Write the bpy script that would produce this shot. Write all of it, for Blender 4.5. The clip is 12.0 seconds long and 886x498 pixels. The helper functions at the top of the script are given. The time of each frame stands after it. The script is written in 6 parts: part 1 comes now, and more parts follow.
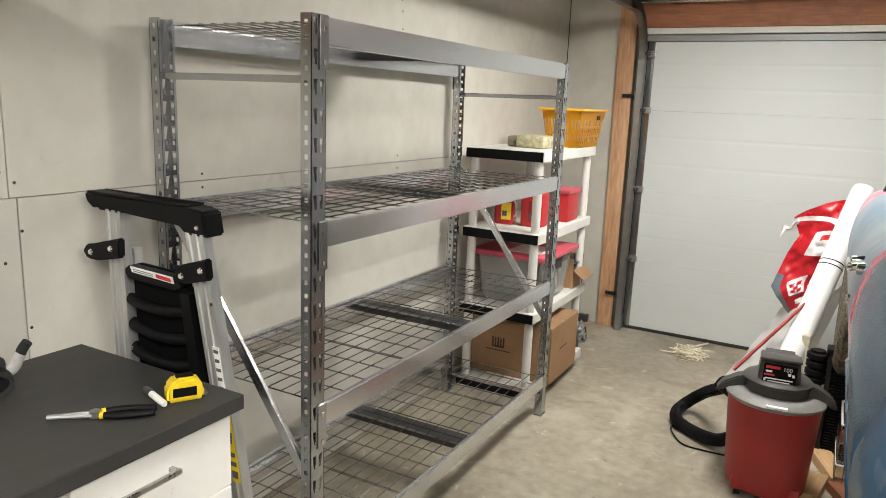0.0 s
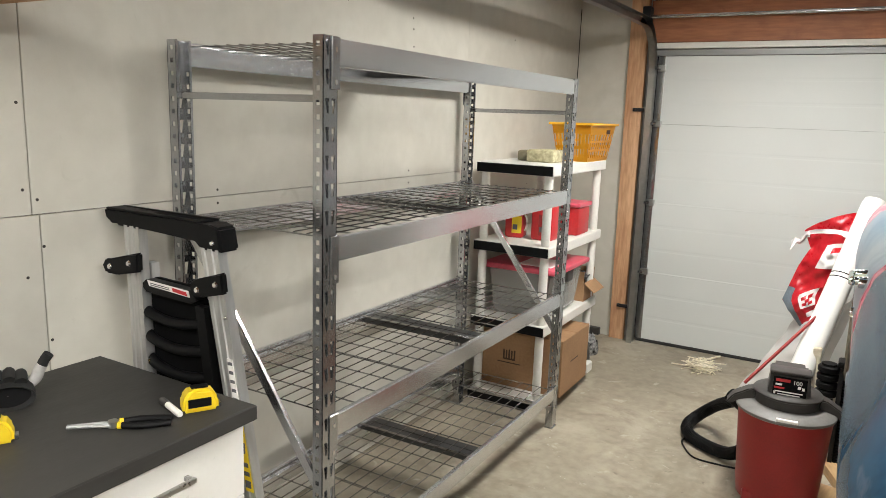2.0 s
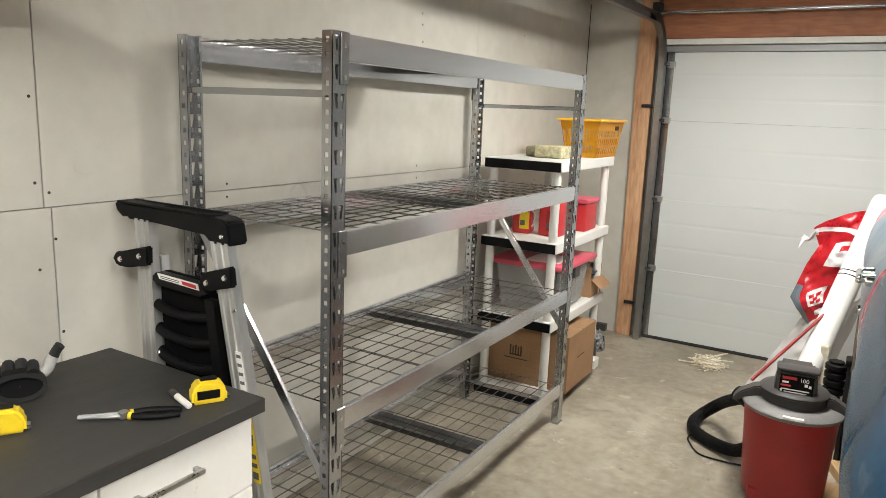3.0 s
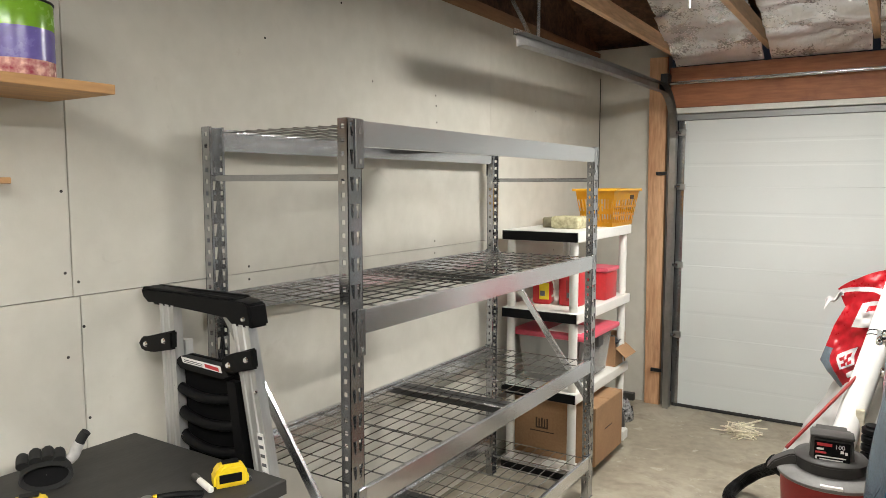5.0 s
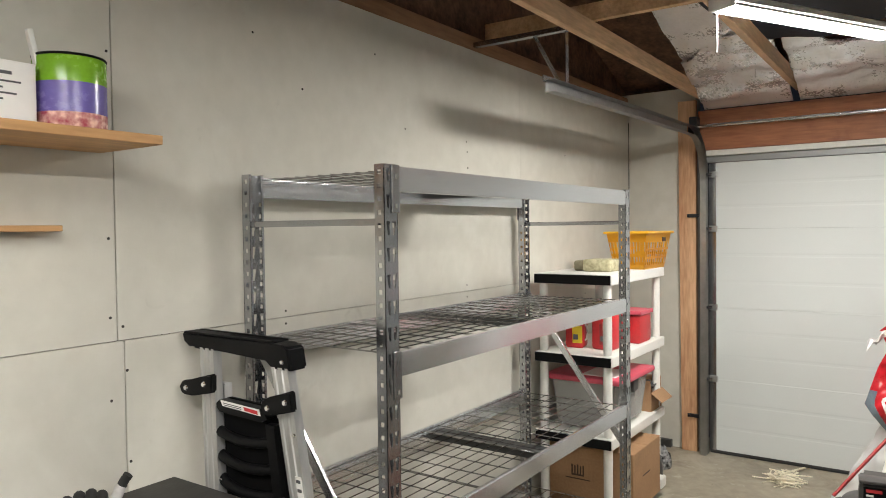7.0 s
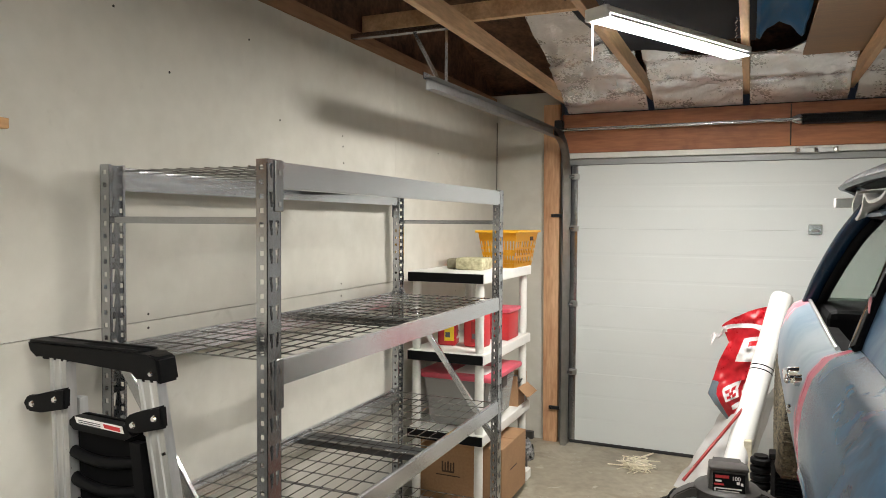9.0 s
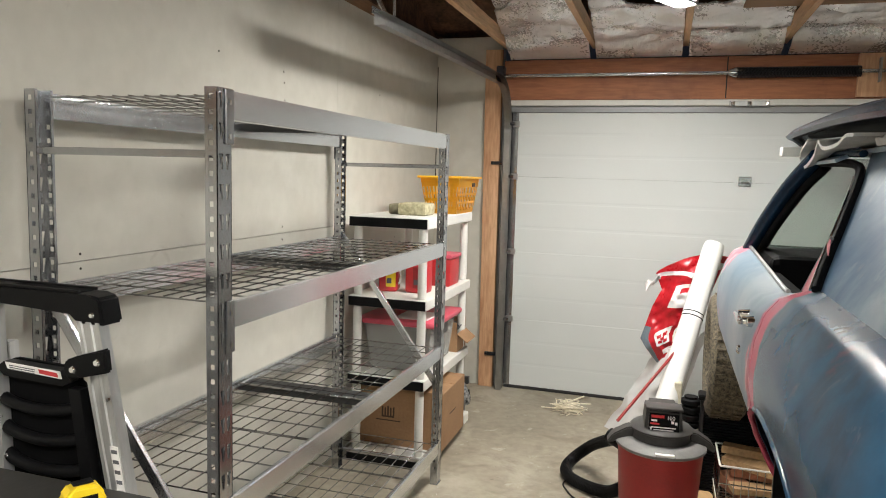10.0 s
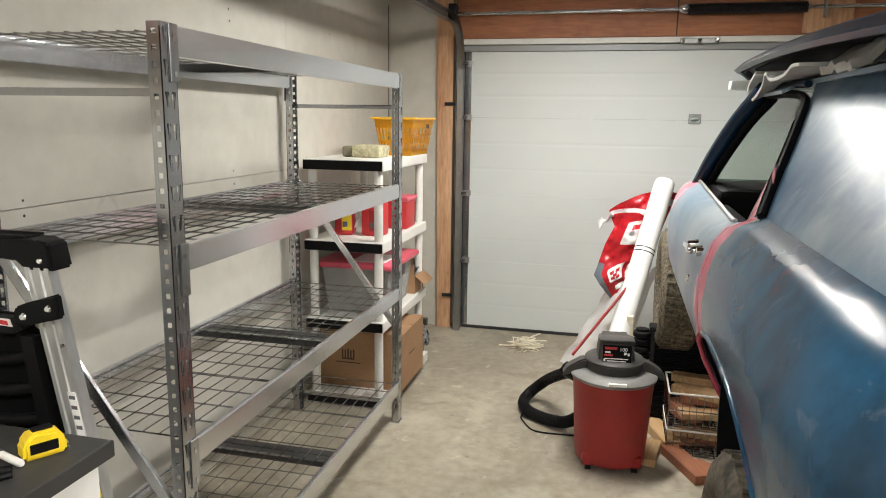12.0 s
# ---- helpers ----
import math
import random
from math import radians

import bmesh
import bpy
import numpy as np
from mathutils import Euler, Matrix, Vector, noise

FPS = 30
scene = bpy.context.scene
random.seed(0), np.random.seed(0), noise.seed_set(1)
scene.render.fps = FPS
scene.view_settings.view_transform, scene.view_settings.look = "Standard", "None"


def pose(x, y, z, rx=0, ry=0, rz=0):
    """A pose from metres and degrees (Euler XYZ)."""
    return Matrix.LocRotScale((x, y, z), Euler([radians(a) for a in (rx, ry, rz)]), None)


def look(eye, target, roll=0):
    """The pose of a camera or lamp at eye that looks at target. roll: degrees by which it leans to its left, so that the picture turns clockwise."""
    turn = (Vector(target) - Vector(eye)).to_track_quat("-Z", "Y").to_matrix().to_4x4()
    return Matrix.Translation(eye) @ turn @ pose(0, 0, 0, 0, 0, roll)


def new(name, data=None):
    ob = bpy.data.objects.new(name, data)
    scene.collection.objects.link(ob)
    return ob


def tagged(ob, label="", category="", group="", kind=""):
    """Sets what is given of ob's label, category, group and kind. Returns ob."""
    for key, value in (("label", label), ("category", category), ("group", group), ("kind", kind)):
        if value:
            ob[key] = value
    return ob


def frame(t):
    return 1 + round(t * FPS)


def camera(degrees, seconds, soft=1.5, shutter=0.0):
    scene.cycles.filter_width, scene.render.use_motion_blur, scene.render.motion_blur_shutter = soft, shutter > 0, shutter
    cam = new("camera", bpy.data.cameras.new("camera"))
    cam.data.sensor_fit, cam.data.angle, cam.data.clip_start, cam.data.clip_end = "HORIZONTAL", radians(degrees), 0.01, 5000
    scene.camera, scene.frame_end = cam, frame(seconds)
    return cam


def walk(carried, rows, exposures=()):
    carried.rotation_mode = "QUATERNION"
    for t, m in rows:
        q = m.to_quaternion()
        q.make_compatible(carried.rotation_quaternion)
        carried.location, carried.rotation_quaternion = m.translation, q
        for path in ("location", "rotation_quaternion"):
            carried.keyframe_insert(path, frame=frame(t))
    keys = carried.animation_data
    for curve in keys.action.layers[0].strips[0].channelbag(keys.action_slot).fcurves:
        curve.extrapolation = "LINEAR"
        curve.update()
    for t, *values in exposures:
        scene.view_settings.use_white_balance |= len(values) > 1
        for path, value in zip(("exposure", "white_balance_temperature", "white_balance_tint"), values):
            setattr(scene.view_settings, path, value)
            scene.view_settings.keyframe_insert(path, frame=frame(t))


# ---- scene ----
cam = camera(64.1, 12.0, soft=0.35, shutter=0.25)
PATH = [
    (0, (1.874, -1.466, 1.618), (0.929, 0.25, 1.214), 2.3),
    (0.5, (1.883, -1.472, 1.626), (0.923, 0.246, 1.267), 1.8),
    (1, (1.896, -1.483, 1.629), (0.923, 0.232, 1.291), 1.7),
    (1.5, (1.908, -1.491, 1.632), (0.928, 0.214, 1.266), 1.9),
    (2, (1.906, -1.494, 1.632), (0.923, 0.208, 1.261), 2.0),
    (2.5, (1.907, -1.498, 1.63), (0.913, 0.194, 1.245), 2.2),
    (4.3, (1.922, -1.508, 1.649), (0.884, 0.169, 1.317), 1.7),
    (4.5, (1.914, -1.507, 1.649), (0.866, 0.181, 1.417), 1.1),
    (5, (1.947, -1.518, 1.649), (0.872, 0.158, 1.464), 0.0),
    (5.5, (1.951, -1.514, 1.632), (0.857, 0.124, 1.287), -0.5),
    (6, (1.945, -1.505, 1.624), (0.845, 0.112, 1.206), -0.7),
    (6.5, (1.916, -1.501, 1.649), (0.815, 0.154, 1.428), -0.3),
    (6.7, (1.942, -1.524, 1.638), (0.829, 0.134, 1.529), -0.7),
    (8.3, (1.922, -1.577, 1.669), (0.691, -0.002, 1.66), 1.3),
    (8.5, (1.888, -1.543, 1.671), (0.817, 0.145, 1.621), 1.5),
    (8.6, (1.9, -1.532, 1.672), (0.934, 0.218, 1.591), 2.0),
    (9, (1.834, -1.534, 1.665), (1.038, 0.299, 1.589), 0.4),
    (9.5, (1.76, -1.516, 1.645), (1.076, 0.358, 1.502), 0.6),
    (10, (1.729, -1.516, 1.633), (1.133, 0.382, 1.42), 1.6),
    (10.5, (1.722, -1.513, 1.619), (1.181, 0.387, 1.307), 1.9),
    (11, (1.709, -1.515, 1.604), (1.22, 0.383, 1.205), 1.7),
    (11.5, (1.701, -1.528, 1.603), (1.228, 0.369, 1.182), 1.3),
    (12, (1.729, -1.524, 1.611), (1.262, 0.387, 1.249), 0.8),
]
walk(cam, [(t, look(eye, target, roll)) for t, eye, target, roll in PATH])

# ---- world and light ----
world = bpy.data.worlds.new("world")
scene.world = world
world.use_nodes = True
world.node_tree.nodes["Background"].inputs[0].default_value = (0.02, 0.022, 0.03, 1)
world.node_tree.nodes["Background"].inputs[1].default_value = 0.3
scene.view_settings.exposure = 0.0
TUBE_POWER = 204.0


# ---- materials ----
def mat(name, base, rough=0.6, metal=0.0, vary=0.12, scale=6.0, fine=60.0, bump=0.0, bump_scale=None, tint=None,
        rough_vary=0.1, spec=0.5, stretch=(1, 1, 1), island=0.0):
    m = bpy.data.materials.new(name)
    m.use_nodes = True
    nt = m.node_tree
    b = nt.nodes["Principled BSDF"]
    b.inputs["Metallic"].default_value = metal
    b.inputs["Specular IOR Level"].default_value = spec
    tc = nt.nodes.new("ShaderNodeTexCoord")
    mp = nt.nodes.new("ShaderNodeMapping")
    mp.inputs["Scale"].default_value = stretch
    nt.links.new(tc.outputs["Object"], mp.inputs["Vector"])
    big, small = nt.nodes.new("ShaderNodeTexNoise"), nt.nodes.new("ShaderNodeTexNoise")
    for n, s, d in ((big, scale, 5), (small, fine, 3)):
        n.inputs["Scale"].default_value = s
        n.inputs["Detail"].default_value = d
        nt.links.new(mp.outputs["Vector"], n.inputs["Vector"])
    mix = nt.nodes.new("ShaderNodeMath")
    mix.operation = "MULTIPLY_ADD"
    mix.inputs[1].default_value = 0.4
    nt.links.new(small.outputs["Fac"], mix.inputs[0])
    sc = nt.nodes.new("ShaderNodeMath")
    sc.operation = "MULTIPLY"
    sc.inputs[1].default_value = 0.6
    nt.links.new(big.outputs["Fac"], sc.inputs[0])
    nt.links.new(sc.outputs[0], mix.inputs[2])
    ramp = nt.nodes.new("ShaderNodeValToRGB")
    other = tint or base
    lo = [max(0, c * (1 - vary)) for c in other]
    hi = [min(1, c * (1 + vary)) for c in base]
    ramp.color_ramp.elements[0].position, ramp.color_ramp.elements[1].position = 0.36, 0.64
    ramp.color_ramp.elements[0].color, ramp.color_ramp.elements[1].color = (*lo, 1), (*hi, 1)
    nt.links.new(mix.outputs[0], ramp.inputs[0])
    col = ramp.outputs[0]
    if island:
        oi = nt.nodes.new("ShaderNodeObjectInfo")
        hsv = nt.nodes.new("ShaderNodeHueSaturation")
        mr = nt.nodes.new("ShaderNodeMapRange")
        mr.inputs["To Min"].default_value, mr.inputs["To Max"].default_value = 1 - island, 1 + island
        nt.links.new(oi.outputs["Random"], mr.inputs["Value"])
        nt.links.new(mr.outputs[0], hsv.inputs["Value"])
        nt.links.new(col, hsv.inputs["Color"])
        col = hsv.outputs[0]
    nt.links.new(col, b.inputs["Base Color"])
    rr = nt.nodes.new("ShaderNodeMapRange")
    rr.inputs["From Min"].default_value, rr.inputs["From Max"].default_value = 0.3, 0.7
    rr.inputs["To Min"].default_value, rr.inputs["To Max"].default_value = max(0.02, rough - rough_vary), min(1, rough + rough_vary)
    nt.links.new(mix.outputs[0], rr.inputs["Value"])
    nt.links.new(rr.outputs[0], b.inputs["Roughness"])
    if bump:
        bp = nt.nodes.new("ShaderNodeBump")
        bp.inputs["Strength"].default_value = bump
        bp.inputs["Distance"].default_value = 0.012 if name == "foil_facing" else 0.004
        src = small
        if bump_scale:
            src = nt.nodes.new("ShaderNodeTexNoise")
            src.inputs["Scale"].default_value = bump_scale
            src.inputs["Detail"].default_value = 6
            nt.links.new(mp.outputs["Vector"], src.inputs["Vector"])
        nt.links.new(src.outputs["Fac"], bp.inputs["Height"])
        nt.links.new(bp.outputs[0], b.inputs["Normal"])
    return m


def glow(name, colour, strength):
    m = bpy.data.materials.new(name)
    m.use_nodes = True
    b = m.node_tree.nodes["Principled BSDF"]
    b.inputs["Base Color"].default_value = (*colour, 1)
    b.inputs["Emission Color"].default_value = (*colour, 1)
    b.inputs["Emission Strength"].default_value = strength
    return m


def wood(name, light, dark, along="y", scale=9.0, rough=0.6):
    st = {"x": (0.12, 1, 1), "y": (1, 0.12, 1), "z": (1, 1, 0.12)}[along]
    return mat(name, light, rough, tint=dark, vary=0.08, scale=scale, fine=70, bump=0.12, stretch=st, island=0.1)


M_DRYWALL = mat("drywall", (0.61, 0.59, 0.53), 0.85, vary=0.03, scale=1.6, fine=12, bump=0.04, bump_scale=120, spec=0.2, tint=(0.57, 0.55, 0.49))
M_JOINT = mat("drywall_joint", (0.035, 0.032, 0.028), 0.9, vary=0.5, scale=20)
M_CONCRETE = mat("concrete", (0.375, 0.335, 0.262), 0.55, tint=(0.245, 0.212, 0.16), vary=0.05, scale=1.7, fine=19, bump=0.05, bump_scale=90, rough_vary=0.15, spec=0.4)
def blotched(m, specs):
    """Lays stains of a colour, size and cover over a material's base colour."""
    nt = m.node_tree
    b = nt.nodes["Principled BSDF"]
    col = b.inputs["Base Color"].links[0].from_socket
    tc = nt.nodes.new("ShaderNodeTexCoord")
    for colour, scale, lo, hi, amount, distort, shift in specs:
        mp = nt.nodes.new("ShaderNodeMapping")
        mp.inputs["Location"].default_value = (shift, shift * 0.7, shift * 1.3)
        nt.links.new(tc.outputs["Object"], mp.inputs["Vector"])
        n = nt.nodes.new("ShaderNodeTexNoise")
        n.inputs["Scale"].default_value, n.inputs["Detail"].default_value, n.inputs["Distortion"].default_value = scale, 6, distort
        n.inputs["Roughness"].default_value = 0.62
        nt.links.new(mp.outputs[0], n.inputs["Vector"])
        mr = nt.nodes.new("ShaderNodeMapRange")
        mr.inputs["From Min"].default_value, mr.inputs["From Max"].default_value, mr.inputs["To Max"].default_value = lo, hi, amount
        nt.links.new(n.outputs["Fac"], mr.inputs["Value"])
        mx = nt.nodes.new("ShaderNodeMixRGB")
        mx.inputs[2].default_value = (*colour, 1)
        nt.links.new(mr.outputs[0], mx.inputs[0])
        nt.links.new(col, mx.inputs[1])
        col = mx.outputs[0]
    nt.links.new(col, b.inputs["Base Color"])
    return m


blotched(M_CONCRETE, [((0.47, 0.43, 0.35), 2.3, 0.50, 0.66, 0.75, 0.6, 3.1), ((0.20, 0.165, 0.12), 3.1, 0.54, 0.68, 0.6, 1.0, 7.7),
                      ((0.55, 0.52, 0.44), 9.0, 0.62, 0.70, 0.55, 0.4, 1.3), ((0.15, 0.12, 0.085), 14.0, 0.66, 0.72, 0.6, 0.2, 5.2), ((0.62, 0.60, 0.54), 34.0, 0.70, 0.73, 0.7, 0.0, 9.4)])
blotched(M_DRYWALL, [((0.50, 0.47, 0.41), 1.3, 0.55, 0.75, 0.5, 0.8, 2.2), ((0.42, 0.39, 0.34), 6.0, 0.66, 0.80, 0.45, 1.5, 4.6), ((0.68, 0.67, 0.62), 2.6, 0.58, 0.70, 0.4, 0.2, 8.1)])
M_DOOR = mat("door_paint", (0.68, 0.71, 0.705), 0.5, vary=0.02, scale=3, fine=160, bump=0.15, bump_scale=240)
M_SEAL = mat("rubber_seal", (0.03, 0.03, 0.03), 0.8, vary=0.3)
M_STUD = wood("fir_stud", (0.62, 0.39, 0.23), (0.44, 0.22, 0.11), "z")
M_HEADER = wood("header_beam", (0.42, 0.17, 0.08), (0.27, 0.10, 0.05), "x", 7.0)
blotched(M_STUD, [((0.38, 0.17, 0.08), 4.0, 0.58, 0.72, 0.5, 1.5, 1.7)])
blotched(M_HEADER, [((0.20, 0.07, 0.04), 3.0, 0.56, 0.72, 0.6, 1.2, 2.9)])
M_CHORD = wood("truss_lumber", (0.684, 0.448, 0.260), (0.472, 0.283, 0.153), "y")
# darker lumber tone for the truss webs, top chords and wall plate
M_CHORD_DARK = wood("truss_lumber_dark", (0.36, 0.2, 0.11), (0.24, 0.12, 0.06), "y")
M_OSB = mat("roof_sheathing", (0.16, 0.085, 0.05), 0.85, tint=(0.07, 0.035, 0.02), vary=0.3, scale=9, fine=40, bump=0.3)
M_PLY = wood("plywood", (0.30, 0.18, 0.10), (0.22, 0.13, 0.075), "x", 4.0)
M_FOIL = mat("foil_facing", (0.93, 0.92, 0.94), 0.30, 0.58, vary=0.05, scale=5, fine=60, bump=0.9, bump_scale=13)
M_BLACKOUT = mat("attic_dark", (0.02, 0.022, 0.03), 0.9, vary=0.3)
M_GALV = mat("galvanised_steel", (0.50, 0.51, 0.53), 0.21, 0.97, tint=(0.44, 0.45, 0.47), vary=0.01, scale=14, fine=70, rough_vary=0.012)
M_ZINC = mat("zinc_beam", (0.74, 0.755, 0.78), 0.22, 0.97, tint=(0.68, 0.695, 0.72), vary=0.02, scale=2, fine=20, rough_vary=0.02)
M_WIRE = mat("zinc_wire", (0.36, 0.36, 0.36), 0.17, 1.0, vary=0.06, scale=30, rough_vary=0.03)
M_CHANNEL = mat("dark_channel", (0.05, 0.05, 0.05), 0.5, 0.5, vary=0.2, scale=12)
M_TRACK = mat("track_steel", (0.46, 0.46, 0.455), 0.36, 0.95, vary=0.04, scale=14, tint=(0.40, 0.40, 0.39), rough_vary=0.04)
M_STRUT = mat("strut_steel", (0.30, 0.305, 0.305), 0.5, 0.4, vary=0.04, scale=6, rough_vary=0.03)
M_HOSE = mat("hose_rubber", (0.022, 0.021, 0.020), 0.6, vary=0.25, scale=20, spec=0.25)
M_BLACK_STEEL = mat("black_steel", (0.015, 0.015, 0.017), 0.45, 0.3, vary=0.3)
M_BLACK_PL = mat("black_plastic", (0.0045, 0.0045, 0.005), 0.5, vary=0.25, scale=20, bump=0.05, fine=200, spec=0.16)
M_ALU = mat("aluminium", (0.62, 0.62, 0.61), 0.38, 0.7, tint=(0.5, 0.5, 0.49), vary=0.08, scale=8, stretch=(1, 1, 0.1))
M_WHITE_PL = mat("white_plastic", (0.74, 0.73, 0.69), 0.5, vary=0.05, scale=7)
M_WHITE_LAM = mat("white_laminate", (0.80, 0.79, 0.76), 0.35, vary=0.02, scale=6)
M_COUNTER = mat("grey_laminate", (0.040, 0.039, 0.037), 0.5, tint=(0.037, 0.035, 0.033), vary=0.08, scale=14, fine=150, stretch=(1, 0.25, 1), spec=0.25)
M_NICKEL = mat("brushed_nickel", (0.55, 0.54, 0.52), 0.3, 1.0, vary=0.1, scale=30)
M_DARK_PANEL = mat("dark_panel", (0.05, 0.048, 0.045), 0.5, vary=0.15)
M_YELLOW = mat("yellow_plastic", (0.80, 0.58, 0.02), 0.4, vary=0.06, scale=20)
M_BASKET = mat("orange_yellow_plastic", (0.80, 0.42, 0.02), 0.42, vary=0.06, scale=20)
M_RED_PL = mat("red_plastic", (0.50, 0.02, 0.025), 0.4, vary=0.12, scale=12)
M_PINKLID = mat("pink_red_lid", (0.60, 0.085, 0.13), 0.4, vary=0.1, scale=15)
M_VACRED = mat("vac_red", (0.28, 0.014, 0.015), 0.42, vary=0.12, scale=8, fine=120, bump=0.04)
M_VACGREY = mat("vac_grey", (0.055, 0.052, 0.050), 0.5, vary=0.15, scale=15, spec=0.3)
M_VACBAND = mat("vac_band", (0.17, 0.165, 0.16), 0.5, 0.0, vary=0.15, scale=12)
M_CARD = mat("cardboard", (0.36, 0.21, 0.11), 0.8, tint=(0.30, 0.17, 0.085), vary=0.06, scale=5, fine=80, bump=0.06)
M_PRINT = mat("dark_print", (0.07, 0.04, 0.025), 0.8, vary=0.2)
M_FOAM = mat("olive_foam", (0.50, 0.46, 0.30), 0.95, tint=(0.36, 0.33, 0.2), vary=0.15, scale=40, bump=0.5)
M_FOAM_D = mat("dark_foam", (0.2, 0.18, 0.12), 0.95, vary=0.2, scale=40, bump=0.5)
M_TUBE = mat("white_tube", (0.84, 0.83, 0.81), 0.4, vary=0.03, scale=5)
M_BAGRED = mat("red_bag_film", (0.52, 0.012, 0.022), 0.32, vary=0.12, scale=9, bump=0.2, bump_scale=40)
M_BAGWHITE = mat("white_bag_film", (0.82, 0.80, 0.80), 0.35, vary=0.05, scale=10, bump=0.2, bump_scale=40)
M_BAGGREY = mat("grey_bag_film", (0.16, 0.2, 0.24), 0.35, vary=0.2, scale=9)
M_STICK = mat("pale_wood", (0.84, 0.79, 0.65), 0.7, tint=(0.70, 0.63, 0.47), vary=0.1, island=0.15)
M_SCRAP = wood("scrap_lumber", (0.56, 0.37, 0.19), (0.40, 0.25, 0.12), "y")
M_SCRAP_RED = wood("scrap_lumber_red", (0.38, 0.15, 0.08), (0.27, 0.1, 0.05), "y")
M_RUBBER = mat("tyre_rubber", (0.13, 0.112, 0.085), 0.85, tint=(0.045, 0.04, 0.034), vary=0.15, scale=18, bump=0.2, spec=0.2)
M_RUBBER_DUSTY = mat("dusty_tyre", (0.20, 0.165, 0.11), 0.9, tint=(0.022, 0.02, 0.018), vary=0.1, scale=55, fine=160, bump=0.4)
M_CHROME = mat("chrome", (0.8, 0.8, 0.8), 0.08, 1.0, vary=0.03)
M_GLOVE = mat("black_glove", (0.012, 0.012, 0.012), 0.85, vary=0.3, scale=40, bump=0.3)
M_GLOVE_G = mat("grey_glove", (0.42, 0.41, 0.40), 0.85, vary=0.15, scale=40, bump=0.3)
M_SHELF_OAK = wood("shelf_pine", (0.52, 0.30, 0.13), (0.40, 0.22, 0.09), "y")
M_GREEN = mat("green_label", (0.20, 0.42, 0.03), 0.25, vary=0.15, scale=12)
M_PURPLE = mat("purple_label", (0.17, 0.14, 0.42), 0.25, vary=0.12, scale=12)
M_FLOWER = mat("floral_label", (0.75, 0.5, 0.42), 0.25, tint=(0.45, 0.08, 0.12), vary=0.15, scale=45)
M_PAPER = mat("white_card", (0.80, 0.79, 0.77), 0.6, vary=0.02)
M_INK = mat("ink", (0.10, 0.10, 0.11), 0.7, vary=0.1)
M_BLUE_TARP = mat("blue_tarp", (0.02, 0.13, 0.30), 0.5, vary=0.2, scale=6)
M_GREY_CLOTH = mat("grey_cloth", (0.58, 0.57, 0.55), 0.9, vary=0.1, scale=25, bump=0.2)
M_DARKPLASTIC_BAG = mat("dark_bag", (0.03, 0.03, 0.035), 0.3, vary=0.4, scale=15)
M_GREYFILM = mat("clear_film", (0.30, 0.30, 0.30), 0.2, tint=(0.03, 0.03, 0.03), vary=0.2, scale=30)
M_LAMPBODY = mat("lamp_body", (0.82, 0.82, 0.82), 0.4, vary=0.03)
M_GLOW = glow("led_diffuser", (1.0, 0.975, 0.915), TUBE_POWER * 1.36)
M_GLOW_DOOR = glow("led_diffuser_door", (1.0, 0.975, 0.915), TUBE_POWER * 1.07)
M_GLOW_BENCH = glow("led_diffuser_bench", (1.0, 0.975, 0.915), TUBE_POWER * 0.90)


def glass(name, colour, rough=0.05, alpha=0.35):
    m = bpy.data.materials.new(name)
    m.use_nodes = True
    b = m.node_tree.nodes["Principled BSDF"]
    b.inputs["Base Color"].default_value = (*colour, 1)
    b.inputs["Roughness"].default_value = rough
    b.inputs["Alpha"].default_value = alpha
    return m


M_CLEARTUB = glass("clear_tub_plastic", (0.5, 0.5, 0.48), 0.25, 0.45)
M_WINDSCREEN = glass("green_glass", (0.45, 0.60, 0.50), 0.03, 0.35)
M_FILMSHEET = glass("milky_film", (0.85, 0.84, 0.84), 0.3, 0.6)


